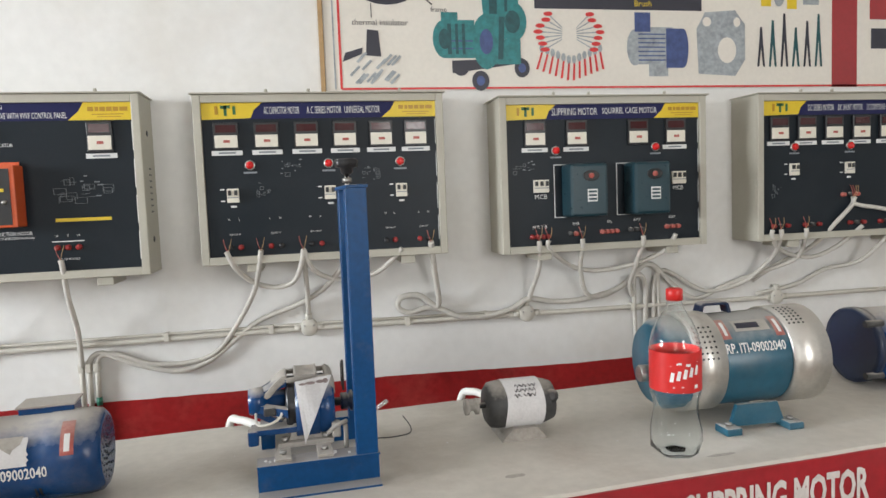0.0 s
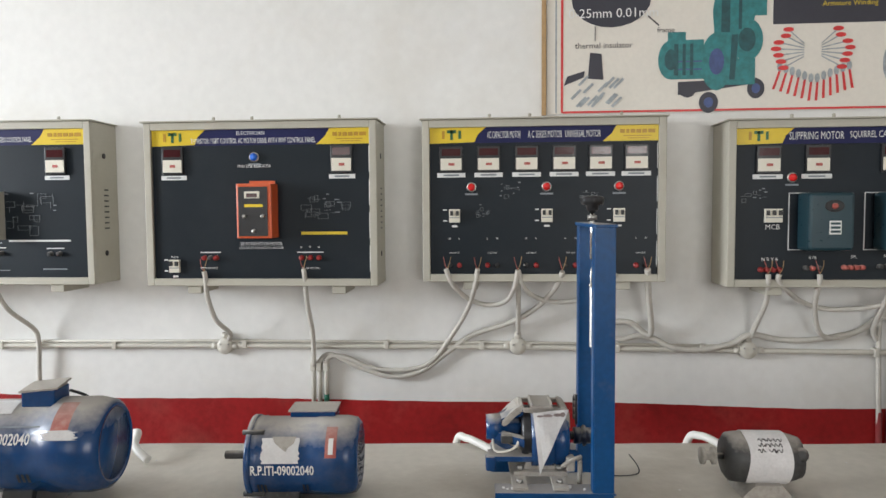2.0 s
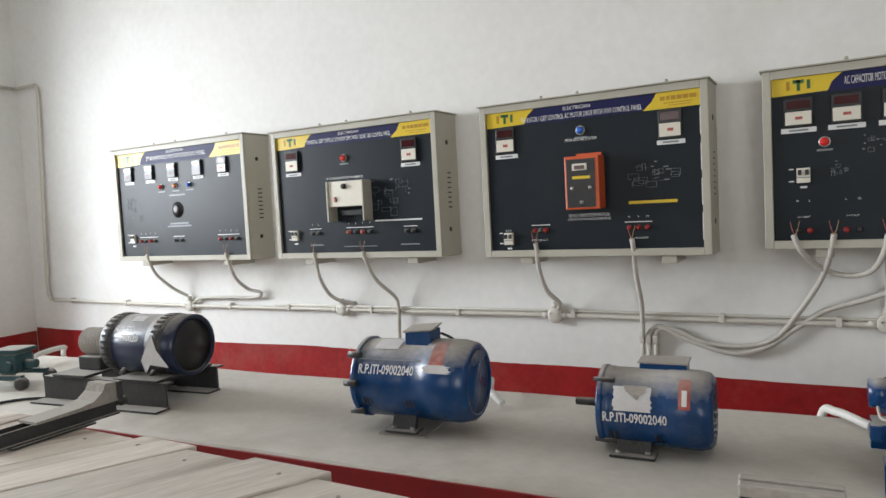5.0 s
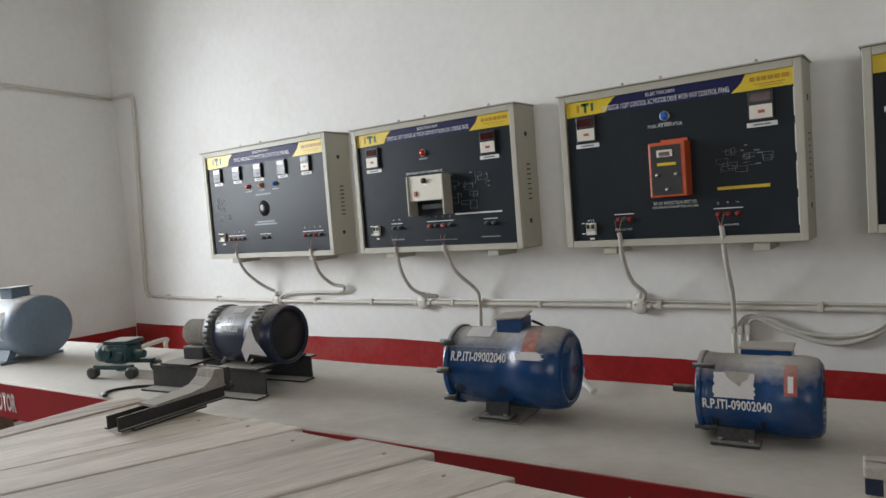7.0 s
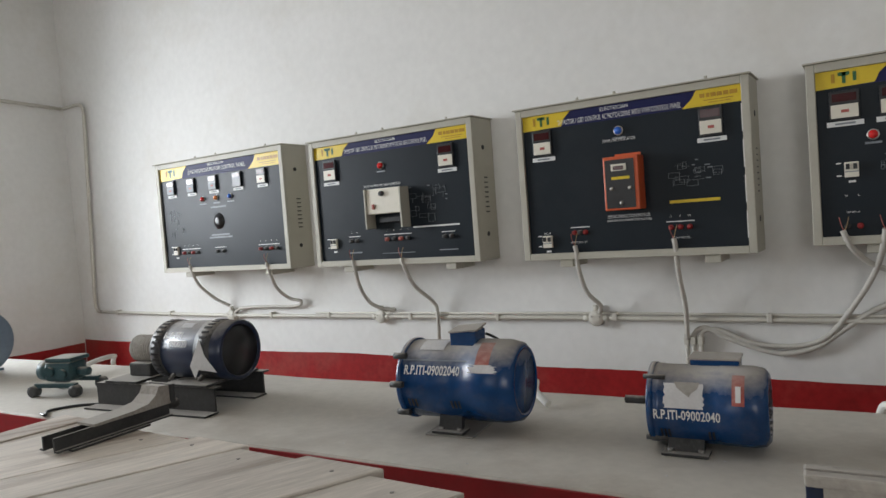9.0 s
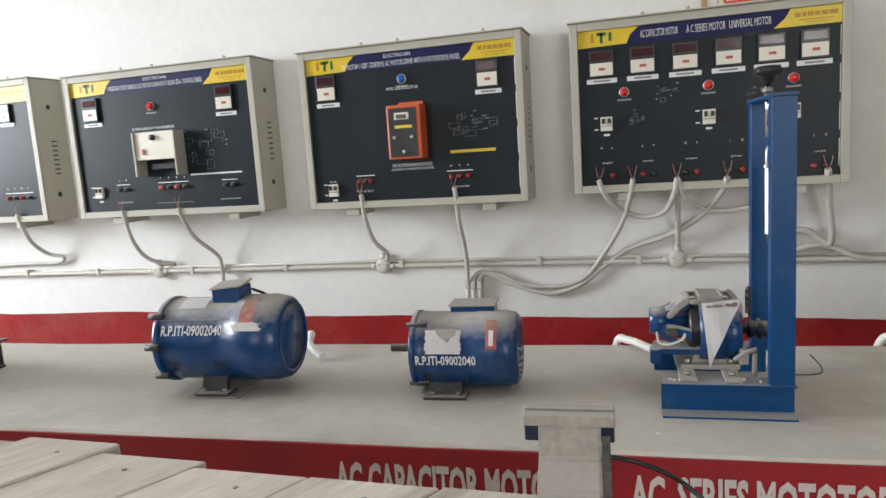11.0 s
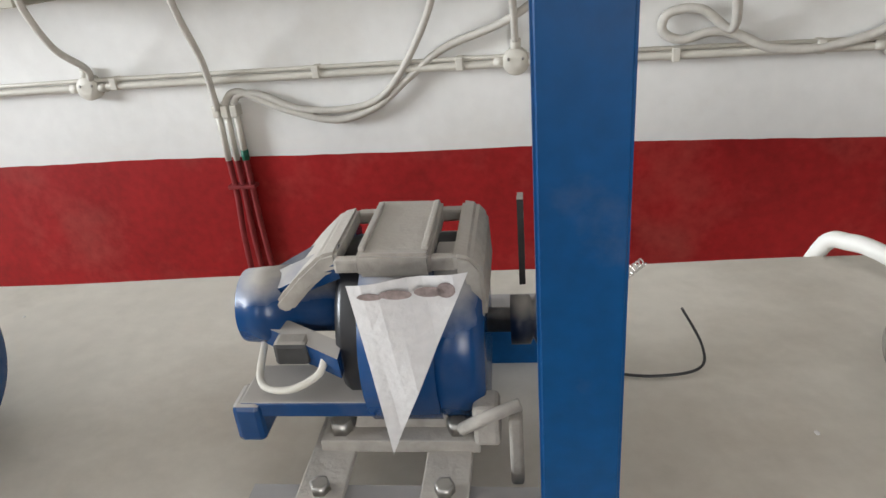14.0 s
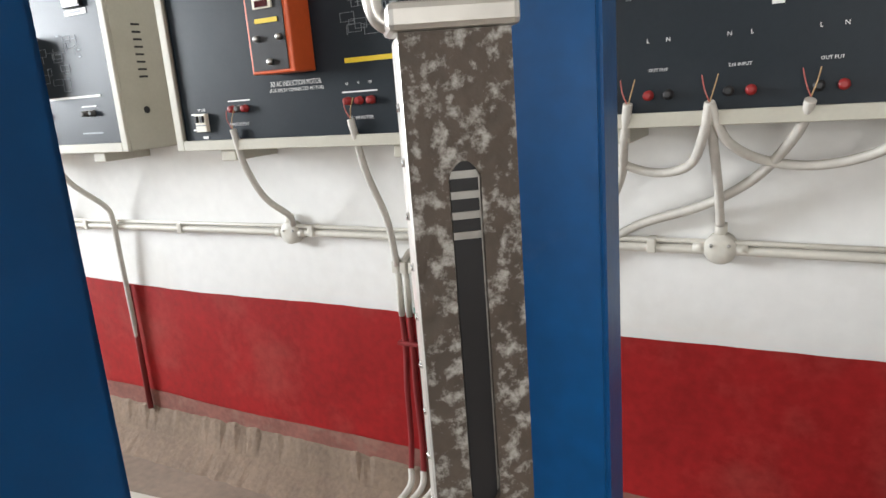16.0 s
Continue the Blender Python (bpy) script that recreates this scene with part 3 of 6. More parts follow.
# synchronous motor panel
q = Panel(-3.70, 1.125, 1.10, 0.665, "beige steel control panel for a synchronous motor")
q.header([("SYNCHRONOUS MOTOR CONTROL PANEL", 0.5, 0.068, 0.024, 0.50), ("ELECTRICIAN", 0.5, 0.02, 0.014, 0.14)], True)
for u in (0.10, 0.28, 0.47):
    q.meter(u, 0.20, 0.068, 0.085, mat=GREYPRINT)
q.meter(0.86, 0.20, 0.068, 0.085)
q.meter(0.67, 0.20, 0.068, 0.085, dark=True)
q.lamp(0.37, 0.345, LAMPRED)
q.lamp(0.485, 0.345, LAMPORANGE)
q.lamp(0.60, 0.345, LAMPBLUE)
x, z = q.p(0.49, 0.57)
dial = part("rotary_dial", lathe([(0, 0.046), (-0.002, 0.046), (-0.003, 0.034), (-0.012, 0.030), (-0.016, 0.026), (-0.017, 0.01)], "y", 28, pose(x, q.fy, z)), BLACK, q.t, "black rotary regulator knob")
q.print_bars("caption", [(0.43, 0.425, 0.56, 0.44), (0.42, 0.69, 0.57, 0.705), (0.40, 0.715, 0.59, 0.73)], GREYPRINT)
q.diagram(0.06, 0.42, 0.2, 0.70, 11, 22)
q.mcb(0.10, 0.83)
q.terminals((0.17, 0.21, 0.25, 0.29), 0.855, (TERMRED, IRON), "RYBN", True)
q.terminals((0.46, 0.51), 0.855, (IRON,), None, True)
q.terminals((0.81, 0.85, 0.89, 0.93), 0.855, (TERMRED, IRON), "RYBN", True)

# thyristor panel with a tacho generator
q = Panel(-2.405, 1.128, 0.975, 0.64, "beige steel control panel with a cream drive box")
q.header([("THYRISTOR / IGBT CONTROL DC MOTOR DRIVE WITH TACHO GEN. CONTROL PANEL", 0.49, 0.068, 0.020, 0.50), ("ELECTRICIAN", 0.5, 0.022, 0.014, 0.12)])
q.meter(0.11, 0.215)
q.meter(0.87, 0.215)
q.lamp(0.46, 0.225, LAMPRED, 0.015)
x, z = q.p(0.508, 0.555)
drive = part("drive_box", B(x, q.fy - 0.03, z + 0.02, 0.20, 0.06, 0.12, 0.003), IVORY, q.t, "cream drive box with a knob")
part("side_cheek", B(x - 0.1045, q.fy - 0.035, z - 0.015, 0.008, 0.07, 0.19, 0.001), CABINET, drive)
part("side_cheek", B(x + 0.1045, q.fy - 0.035, z - 0.015, 0.008, 0.07, 0.19, 0.001), CABINET, drive)
part("knob", lathe([(0, 0.013), (-0.014, 0.012), (-0.015, 0.004)], "y", 16, pose(x - 0.005, q.fy - 0.06, z + 0.055)), BLACK, drive, "black knob")
part("switch", B(x - 0.06, q.fy - 0.064, z - 0.005, 0.012, 0.008, 0.024, 0.001), STICKER, drive, "red rocker switch")
part("terminal_strip", B(x + 0.02, q.fy - 0.02, z - 0.07, 0.14, 0.03, 0.025, 0.002), BLACK, drive)
q.words("DC MOTOR DRIVE WITH TACHO GENERATOR", 0.46, 0.385, 0.011, 0.22)
q.diagram(0.62, 0.42, 0.93, 0.72, 12, 26)
q.print_bars("caption", [(0.64, 0.745, 0.92, 0.757)], PRINT)
q.mcb(0.10, 0.85)
q.terminals((0.225, 0.265), 0.835, (IRON,), "LN", True)
q.terminals((0.47, 0.515, 0.56, 0.605), 0.835, (STICKER, IRON), "FFAA", True)
q.terminals((0.83, 0.87), 0.84, (IRON,), None, True)
q.print_bars("caption", [(0.2, 0.93, 0.29, 0.942), (0.43, 0.95, 0.64, 0.955), (0.79, 0.94, 0.9, 0.948)], GREYPRINT)

# alternating current drive panel
q = Panel(-1.215, 1.124, 0.91, 0.63, "beige steel control panel with an orange drive unit")
q.header([("THYRISTOR / IGBT CONTROL AC MOTOR DRIVE WITH VVVF CONTROL PANEL", 0.47, 0.075, 0.020, 0.49), ("ELECTRICIAN", 0.46, 0.025, 0.014, 0.11)])
q.meter(0.10, 0.205)
q.meter(0.875, 0.205)
q.lamp(0.475, 0.185, LAMPBLUE, 0.015)
q.words("MAIN LINE INDICATOR", 0.475, 0.245, 0.012, 0.13)
x, z = q.p(0.502, 0.545)
drive = part("drive_unit", B(x, q.fy - 0.04, z, 0.135, 0.08, 0.205, 0.004), ORANGE, q.t, "orange drive unit with a black front")
part("top_tab", B(x + 0.01, q.fy - 0.01, z + 0.108, 0.10, 0.004, 0.014), ORANGE, drive)
part("drive_front", B(x - 0.003, q.fy - 0.0815, z - 0.002, 0.112, 0.003, 0.185, 0.001), BLACK, drive, "black printed drive front")
part("readout", B(x - 0.005, q.fy - 0.085, z + 0.06, 0.058, 0.006, 0.026, 0.001), IVORY, drive)
part("readout_glass", B(x - 0.005, q.fy - 0.0885, z + 0.058, 0.040, 0.002, 0.015), DISPLAY, drive)
part("yellow_strip", B(x, q.fy - 0.084, z + 0.02, 0.07, 0.002, 0.011), YELLOW, drive)
for a, b in ((-0.035, -0.02), (0.035, -0.02), (0.0, -0.075)):
    part("knob", lathe([(0, 0.008), (-0.010, 0.007), (-0.011, 0.002)], "y", 12, pose(x + a, q.fy - 0.083, z + b)), STEEL, drive)
q.words("3\u00d8 AC INDUCTION MOTOR", 0.50, 0.765, 0.013, 0.165)
q.words("(FOR DELTA CONNECTED MOTOR)", 0.50, 0.795, 0.011, 0.175)
q.diagram(0.68, 0.43, 0.93, 0.62, 13, 26)
q.print_bars("yellow_strip", [(0.685, 0.685, 0.895, 0.705)], YELLOW)
q.mcb(0.095, 0.915)
q.words("M.C.B.", 0.095, 0.855, 0.008)
q.terminals((0.235, 0.262, 0.289), 0.86, (TERMRED, IRON), None, True)
q.words("INPUT 230 VOLT", 0.255, 0.93, 0.008, 0.07)
q.terminals((0.685, 0.725, 0.765), 0.86, (TERMRED,), "UVW", True)
q.words("AC 3\u00d8 MOTOR", 0.725, 0.93, 0.008, 0.07)

# capacitor, series and universal motor panel
q = Panel(-0.132, 1.142, 0.898, 0.605, "beige steel control panel with six digital meters")
q.header([("AC CAPACITOR MOTOR", 0.33, 0.052, 0.026, 0.125), ("A C SERIES MOTOR", 0.51, 0.052, 0.026, 0.125), ("UNIVERSAL MOTOR", 0.675, 0.052, 0.026, 0.13)])
for i, u in enumerate((0.096, 0.262, 0.43, 0.594, 0.752, 0.906)):
    q.meter(u, 0.215, 0.087, 0.095, mat=IVORY)
for u in (0.186, 0.518, 0.833):
    q.lamp(u, 0.405, LAMPRED, 0.0145)
for u in (0.11, 0.519, 0.833):
    q.mcb(u, 0.60)
q.diagram(0.20, 0.52, 0.28, 0.64, 14, 12)
q.diagram(0.31, 0.37, 0.42, 0.50, 15, 14)
q.diagram(0.66, 0.42, 0.76, 0.55, 16, 14)
for i, (a, b) in enumerate(((0.087, 0.13), (0.256, 0.30), (0.427, 0.472), (0.60, 0.645), (0.757, 0.797), (0.908, 0.95))):
    inp = i % 2 == 0
    q.terminals((a, b), 0.94, BR if inp or i == 3 else RB, "NL" if inp else "LN")
    q.words("230 INPUT" if inp else "OUT PUT", (a + b) / 2, 0.855, 0.006)

# slip ring and squirrel cage panel
q = Panel(0.985, 1.122, 0.872, 0.605, "beige steel control panel with two dark starter boxes")
q.header([("SLIPPRING MOTOR", 0.345, 0.052, 0.028, 0.19), ("SQUIRREL CAGE MOTOR", 0.63, 0.052, 0.028, 0.235)])
for u, cap in ((0.14, True), (0.35, True), (0.67, False), (0.87, True)):
    q.meter(u, 0.205, 0.087, 0.10, caption=cap)
q.lamp(0.245, 0.325, LAMPRED, 0.0145)
q.lamp(0.765, 0.315, LAMPRED, 0.0145)
q.diagram(0.02, 0.38, 0.16, 0.49, 17, 12)
q.mcb(0.165, 0.575, 3, False)
q.words("MCB", 0.165, 0.65, 0.018)
q.mcb(0.885, 0.545, 3, False)
q.words("MCB", 0.885, 0.62, 0.016)
for u in (0.357, 0.680):
    x, z = q.p(u, 0.615)
    q.print_bars("starter_outline", [(u - 0.125, 0.425, u + 0.09, 0.43), (u - 0.125, 0.80, u + 0.09, 0.805), (u - 0.125, 0.425, u - 0.121, 0.805)], PRINT)
    st = part("starter_box", B(x + 0.005, q.fy - 0.05, z, 0.155, 0.10, 0.205, 0.012), STARTER, q.t, "dark teal push-button starter box")
    part("recess", lathe([(0, 0.026), (-0.003, 0.026), (-0.003, 0.022), (-0.001, 0.02)], "y", 20, pose(x + 0.012, q.fy - 0.0995, z + 0.055) @ Matrix.Diagonal((1.25, 1, 0.8, 1))), BLACK, st)
    part("stop_button", lathe([(0, 0.011), (-0.006, 0.010), (-0.007, 0.004)], "y", 14, pose(x + 0.012, q.fy - 0.1025, z + 0.055)), STICKER, st, "red stop button")
    part("rating_label", B(x + 0.016, q.fy - 0.1012, z - 0.02, 0.04, 0.002, 0.048), PRINT, st)
    for k in range(3):
        part("label_bar", B(x + 0.016, q.fy - 0.1028, z - 0.006 - k * 0.014, 0.032, 0.001, 0.008), STARTER, st)
q.terminals((0.115, 0.142, 0.169, 0.196), 0.935, (TERMRED,), None)
q.words("N R Y B", 0.155, 0.865, 0.012)
q.terminals((0.31, 0.338, 0.366), 0.925, (IRON, STICKER), None)
q.words("RYB", 0.34, 0.855, 0.011)
q.terminals((0.475, 0.50, 0.525, 0.55), 0.92, (STICKER,), None)
q.words("SPL", 0.515, 0.85, 0.011)
q.terminals((0.625, 0.655, 0.685), 0.915, (IRON,), None)
q.words("RYV", 0.66, 0.845, 0.011)
q.terminals((0.82, 0.85, 0.88), 0.905, (STICKER,), None)
q.words("AXR", 0.85, 0.835, 0.011)

# the last panel, direct current machines
q = Panel(2.095, 1.118, 0.90, 0.612, "beige steel control panel with a glossy scuffed board")
q.header([("DC SERIES MOTOR", 0.33, 0.052, 0.026, 0.125), ("DC SHUNT MOTOR", 0.50, 0.052, 0.026, 0.12), ("DC COMPOUND MOTOR", 0.68, 0.052, 0.026, 0.14)])
for u in (0.09, 0.245, 0.40, 0.56, 0.72, 0.88):
    q.meter(u, 0.205, 0.087, 0.10)
for u in (0.18, 0.50, 0.82):
    q.lamp(u, 0.345, LAMPRED, 0.0145)
    q.mcb(u - 0.005, 0.515)
for u in (0.06, 0.24, 0.5, 0.68, 0.84):
    q.terminals((u, u + 0.04, u + 0.08), 0.94, (TERMRED, IRON), None)
q.terminals((0.46, 0.50, 0.54), 0.72, (STICKER, IRON), None)
q.diagram(0.04, 0.62, 0.12, 0.76, 18, 10)

# ---- poster ----
poster = thing("wall_poster", pose(0.345, NORTH - 0.004, 1.785), "cream training poster of electrical machines and tools", "poster")
PW, PH = 3.4, 1.2
part("sheet", B(PW / 2, -0.002, PH / 2, PW, 0.003, PH), VINYL, poster)
part("batten", B(-0.012, -0.006, PH / 2, 0.018, 0.012, PH + 0.01, 0.002), TIMBER, poster, "thin timber edge batten")
for cx, cz, sx, sz in ((PW / 2 + 0.03, 0.006, PW - 0.06, 0.008), (0.058, PH / 2, 0.009, PH - 0.01)):
    part("red_border", B(cx, -0.0045, cz, sx, 0.001, sz), POSTRED, poster)
part("grey_border", B(0.035, -0.0045, PH / 2, 0.006, 0.001, PH - 0.01), POSTGREY, poster)
for cx in (2.315,):
    part("maroon_strip", B(cx, -0.0045, PH / 2, 0.13, 0.001, PH), MAROON, poster)


def px(x):
    """Places across the printed sheet, from its left border."""
    return 0.03 + (x - 0.03) * 0.8


def pic(shape_name, polys, mat, d=-0.0045):
    for k, poly in enumerate(polys):
        poly = [(px(x), z) for x, z in poly]
        part(shape_name, prism(poly, d, d - 0.0008 - 0.00006 * k, "xz"), mat, poster)


def oval(cx, cz, rx, rz, n=24):
    return [(cx + rx * math.cos(2 * math.pi * k / n), cz + rz * math.sin(2 * math.pi * k / n)) for k in range(n)]


def rect(a, c, b, d):
    return [(a, c), (b, c), (b, d), (a, d)]


pic("printed_micrometer", [oval(0.30, 0.44, 0.19, 0.11)], POSTBLACK)
part("printed_title", text_bm("0-25mm 0.01mm", 0.035, pose(px(0.31), -0.0058, 0.385) @ UPRIGHT), PRINT, poster)
part("printed_title", text_bm("thermal insulator", 0.022, pose(px(0.265), -0.0058, 0.262) @ UPRIGHT), INK, poster)
part("printed_title", text_bm("frame", 0.02, pose(px(0.56), -0.0058, 0.315) @ UPRIGHT), INK, poster)
pic("printed_leader", [rect(0.222, 0.28, 0.226, 0.335), [(0.47, 0.37), (0.475, 0.373), (0.53, 0.335), (0.525, 0.331)]], INK)
pic("printed_tool_case", [[(0.19, 0.135), (0.265, 0.13), (0.255, 0.23), (0.2, 0.235)], [(0.075, 0.11), (0.17, 0.14), (0.175, 0.165), (0.09, 0.145)]], POSTBLACK)
rnd = random.Random(4)
tools = []
for k in range(16):
    a, b = 0.09 + rnd.random() * 0.24, 0.02 + rnd.random() * 0.10
    tools.append([(a, b), (a + 0.01, b - 0.006), (a + 0.055, b + 0.03), (a + 0.045, b + 0.036)])
pic("printed_tool", tools, POSTGREY)
pic("printed_generator", [oval(0.585, 0.20, 0.06, 0.075), rect(0.585, 0.125, 0.74, 0.275), rect(0.57, 0.26, 0.655, 0.305), oval(0.80, 0.19, 0.075, 0.11), rect(0.80, 0.10, 0.90, 0.30), [(0.79, 0.27), (0.95, 0.25), (0.985, 0.40), (0.96, 0.60), (0.82, 0.60), (0.78, 0.38)], rect(0.93, 0.36, 1.03, 0.45), oval(0.94, 0.27, 0.075, 0.08), rect(0.90, 0.10, 0.98, 0.2)], POSTTEAL)
pic("printed_shading", [rect(0.60, 0.14, 0.62, 0.26), rect(0.64, 0.14, 0.655, 0.26), rect(0.675, 0.14, 0.69, 0.26), rect(0.82, 0.30, 0.86, 0.56), rect(0.90, 0.31, 0.915, 0.58), [(0.86, 0.12), (0.885, 0.12), (0.90, 0.29), (0.87, 0.29)], oval(0.94, 0.27, 0.04, 0.045), oval(0.585, 0.20, 0.03, 0.04)], POSTSHADE, -0.0056)
pic("printed_trolley", [[(0.62, 0.065), (0.99, 0.105), (0.99, 0.125), (0.62, 0.115)], oval(0.765, 0.035, 0.045, 0.04), oval(0.985, 0.085, 0.04, 0.038), oval(0.665, 0.085, 0.04, 0.03)], POSTBLACK)
pic("printed_hub", [oval(0.765, 0.035, 0.022, 0.02), oval(0.985, 0.085, 0.02, 0.019), rect(0.60, 0.16, 0.73, 0.165), rect(0.60, 0.19, 0.73, 0.195), oval(0.80, 0.19, 0.035, 0.05)], POSTBLUE, -0.0054)
pic("printed_dark_plate", [rect(1.06, 0.325, 2.0, 0.62)], POSTBLACK)
for s, x, z in (("Armature Winding", 1.41, 0.395), ("Brush", 1.66, 0.352), ("Commutator", 1.88, 0.395)):
    part("printed_title", text_bm(s, 0.024, pose(px(x), -0.0058, z) @ UPRIGHT), YELLOW, poster)
drivers, heads, pliers, jaws = [], [], [], []
for k in range(7):
    for sgn in (-1, 1):
        z = 0.16 + 0.024 * k
        x = 1.245 + sgn * (0.17 - 0.012 * abs(k - 3) - 0.02 * (k > 4))
        drivers.append([(1.245 + sgn * 0.04, 0.20 + 0.008 * k), (1.245 + sgn * 0.04, 0.204 + 0.008 * k), (x, z + 0.003), (x, z - 0.003)])
        heads.append(oval(x, z, 0.025, 0.009, 10))
for k in range(12):
    x = 1.06 + 0.033 * k
    b = 0.03 + 0.05 * abs(k - 5.5) / 5.5
    pliers.append([(x, b), (x + 0.012, b), (x + 0.02 + 0.004 * (5 - k), b + 0.07), (x + 0.01 + 0.004 * (5 - k), b + 0.07)])
    jaws.append(oval(x + 0.014 + 0.004 * (5 - k), b + 0.085, 0.012, 0.018, 8))
pic("printed_screwdriver", drivers, POSTGREY)
pic("printed_handle", heads, POSTRED, -0.0054)
pic("printed_plier", pliers, POSTRED)
pic("printed_jaw", jaws, POSTGREY)
pic("printed_motor", [rect(1.615, 0.10, 1.83, 0.255), oval(1.61, 0.17, 0.045, 0.075), rect(1.69, 0.05, 1.80, 0.10)], POSTGREY)
pic("printed_motor_cowl", [rect(1.79, 0.085, 1.89, 0.25), oval(1.89, 0.168, 0.03, 0.082), rect(1.61, 0.235, 1.70, 0.315)], POSTBLUE, -0.0054)
pic("printed_fin", [rect(1.63, 0.115 + 0.018 * k, 1.785, 0.12 + 0.018 * k) for k in range(7)], POSTBLUE, -0.0054)
pic("printed_gearbox", [[(1.98, 0.06), (2.2, 0.05), (2.26, 0.12), (2.26, 0.27), (2.2, 0.33), (2.02, 0.32), (1.97, 0.25)]], POSTGREY)
pic("printed_gearbox_hub", [oval(2.15, 0.16, 0.055, 0.055), oval(2.03, 0.28, 0.025, 0.02), oval(2.21, 0.28, 0.02, 0.02)], VINYL, -0.0054)
for k in range(6):
    x = 2.335 + 0.072 * k
    h = 0.17 + 0.03 * (k % 3)
    pic("printed_plier", [[(x, 0.09), (x + 0.012, 0.09), (x + 0.024, 0.07 + h * 0.6), (x + 0.036, 0.09), (x + 0.048, 0.09), (x + 0.034, 0.09 + h * 0.7), (x + 0.030, 0.09 + h), (x + 0.018, 0.09 + h), (x + 0.014, 0.09 + h * 0.7)]], POSTBLACK if k % 2 == 0 else POSTSHADE)
pic("printed_meter", [rect(2.36, 0.35, 2.42, 0.45), rect(2.52, 0.34, 2.58, 0.40)], YELLOW)
pic("printed_meter", [oval(2.47, 0.40, 0.034, 0.05), rect(2.62, 0.36, 2.72, 0.39)], POSTGREY)
pic("printed_red_device", [rect(3.05, 0.30, 3.2, 0.44)], MAROON)
pic("printed_grey_device", [rect(3.06, 0.17, 3.22, 0.26)], POSTBLACK)


# ---- conduits and hoses on the wall ----
WY = NORTH - 0.022


def line(pts, y=WY):
    return [(p[0], y + (p[2] if len(p) > 2 else 0), p[1]) for p in pts]


def conduit(pts, r, mat, label, name="conduit_pipe", smooth=False, y=WY, category="conduit", seg=10):
    return tagged(mesh_object(name, tube(line(pts, y), r, seg, smooth), mat), label, category, "wiring on the wall")


main = conduit([(-4.70, 0.845), (-3.3, 0.838), (-2.14, 0.848), (-0.975, 0.858), (0.23, 0.862), (1.12, 0.855), (2.2, 0.85), (4.6, 0.85)], 0.0105, PVC, "long ivory conduit pipe clipped along the white wall")
conduit([(-2.6, 0.862), (-0.975, 0.878), (0.23, 0.880), (1.1, 0.872)], 0.006, PVC, "thin ivory pipe beside the main conduit")
riser = conduit([(-4.70, 0.845), (-4.75, 0.85), (-4.78, 0.88), (-4.785, 0.95), (-4.70, 2.27), (-4.705, 2.32), (-4.74, 2.345), (-4.80, 2.35), (-4.96, 2.35)], 0.0125, PVC, "ivory conduit riser bent round the room corner")
tagged(mesh_object("conduit_pipe", tube([(WEST + 0.022, NORTH - 0.03, 2.35), (WEST + 0.022, 1.4, 2.42)], 0.0125, 10, False), PVC), "ivory conduit pipe high on the side wall", "conduit", "wiring on the wall")


def junction(x, z, arms=((1, 0), (-1, 0), (0, 1))):
    t = thing("junction_box", pose(x, NORTH, z), "round ivory conduit junction box screwed to the wall", "junction box", "junction boxes")
    part("cup", lathe([(0, 0.034), (-0.03, 0.034), (-0.034, 0.031), (-0.036, 0.01)], "y", 24), PVC, t)
    for sx in (-0.018, 0.018):
        part("screw", lathe([(-0.0345, 0.004), (-0.038, 0.0035), (-0.0385, 0.001)], "y", 10, pose(sx, 0, 0.008)), STEEL, t)
    for a, b in arms:
        part("spout", lathe([(0.028, 0.0135), (0.056, 0.0135)], "z", 14, pose(0, -0.02, 0, 0, 90 * a, 0) if a else pose(0, -0.02, 0, 0 if b > 0 else 180)), PVC, t)
    return t


for x, z in ((-3.3, 0.838), (-2.14, 0.848), (-0.975, 0.857), (0.23, 0.866), (1.123, 0.858), (2.3, 0.85)):
    junction(x, z)
bmk = bmesh.new()
box(bmk, 0, -0.018, 0, 0.02, 0.036, 0.034, 0.003)
clip0 = tagged(mesh_object("pipe_clip", bmk, PVC), "small ivory pipe saddle clip on the wall", "clip", "pipe clips")
clip0.matrix_world = pose(0.086, NORTH, 0.868)
for x, z in ((-0.891, 0.866), (-1.45, 0.856), (-2.5, 0.85), (-2.95, 0.846), (-3.9, 0.843), (-4.5, 0.845), (0.62, 0.862), (0.95, 0.862), (1.6, 0.853), (-0.30, 0.868), (-1.95, 0.852)):
    copy_thing(clip0, pose(x, NORTH, z))

# flexible hoses from the panels
FRONT = -0.16
def hose(pts, r=0.0095, mat=None, label="grey-white flexible hose hanging from a control panel"):
    bm = tube(line(pts), r, 9, True)
    ob = mesh_object("flexible_hose", bm, mat or HOSE)
    return tagged(ob, label, "hose", "flexible wiring hoses")


def tail(x, z, n=2, spread=0.028):
    """Thin wires from a hose's mouth up to the terminals."""
    cols = (STICKER, TIMBER, BLACK)
    for k in range(n):
        dx = (k - (n - 1) / 2) * spread
        tagged(mesh_object("terminal_wire", tube(line([(x, z, -0.165), (x + dx * 0.6, z + 0.025, -0.172), (x + dx, z + 0.05, -0.165)]), 0.0012, 6), cols[k % 3]), "thin bare wire tail at a terminal", "wire", "terminal wires")


def drop(pts):
    """A hose that starts in front of a panel's lower rim and falls back to the wall."""
    (xa, za) = pts[0][:2]
    tail(xa, za)
    return hose([(xa, za, -0.165), (xa + 0.003, za - 0.03, -0.16)] + pts[1:])


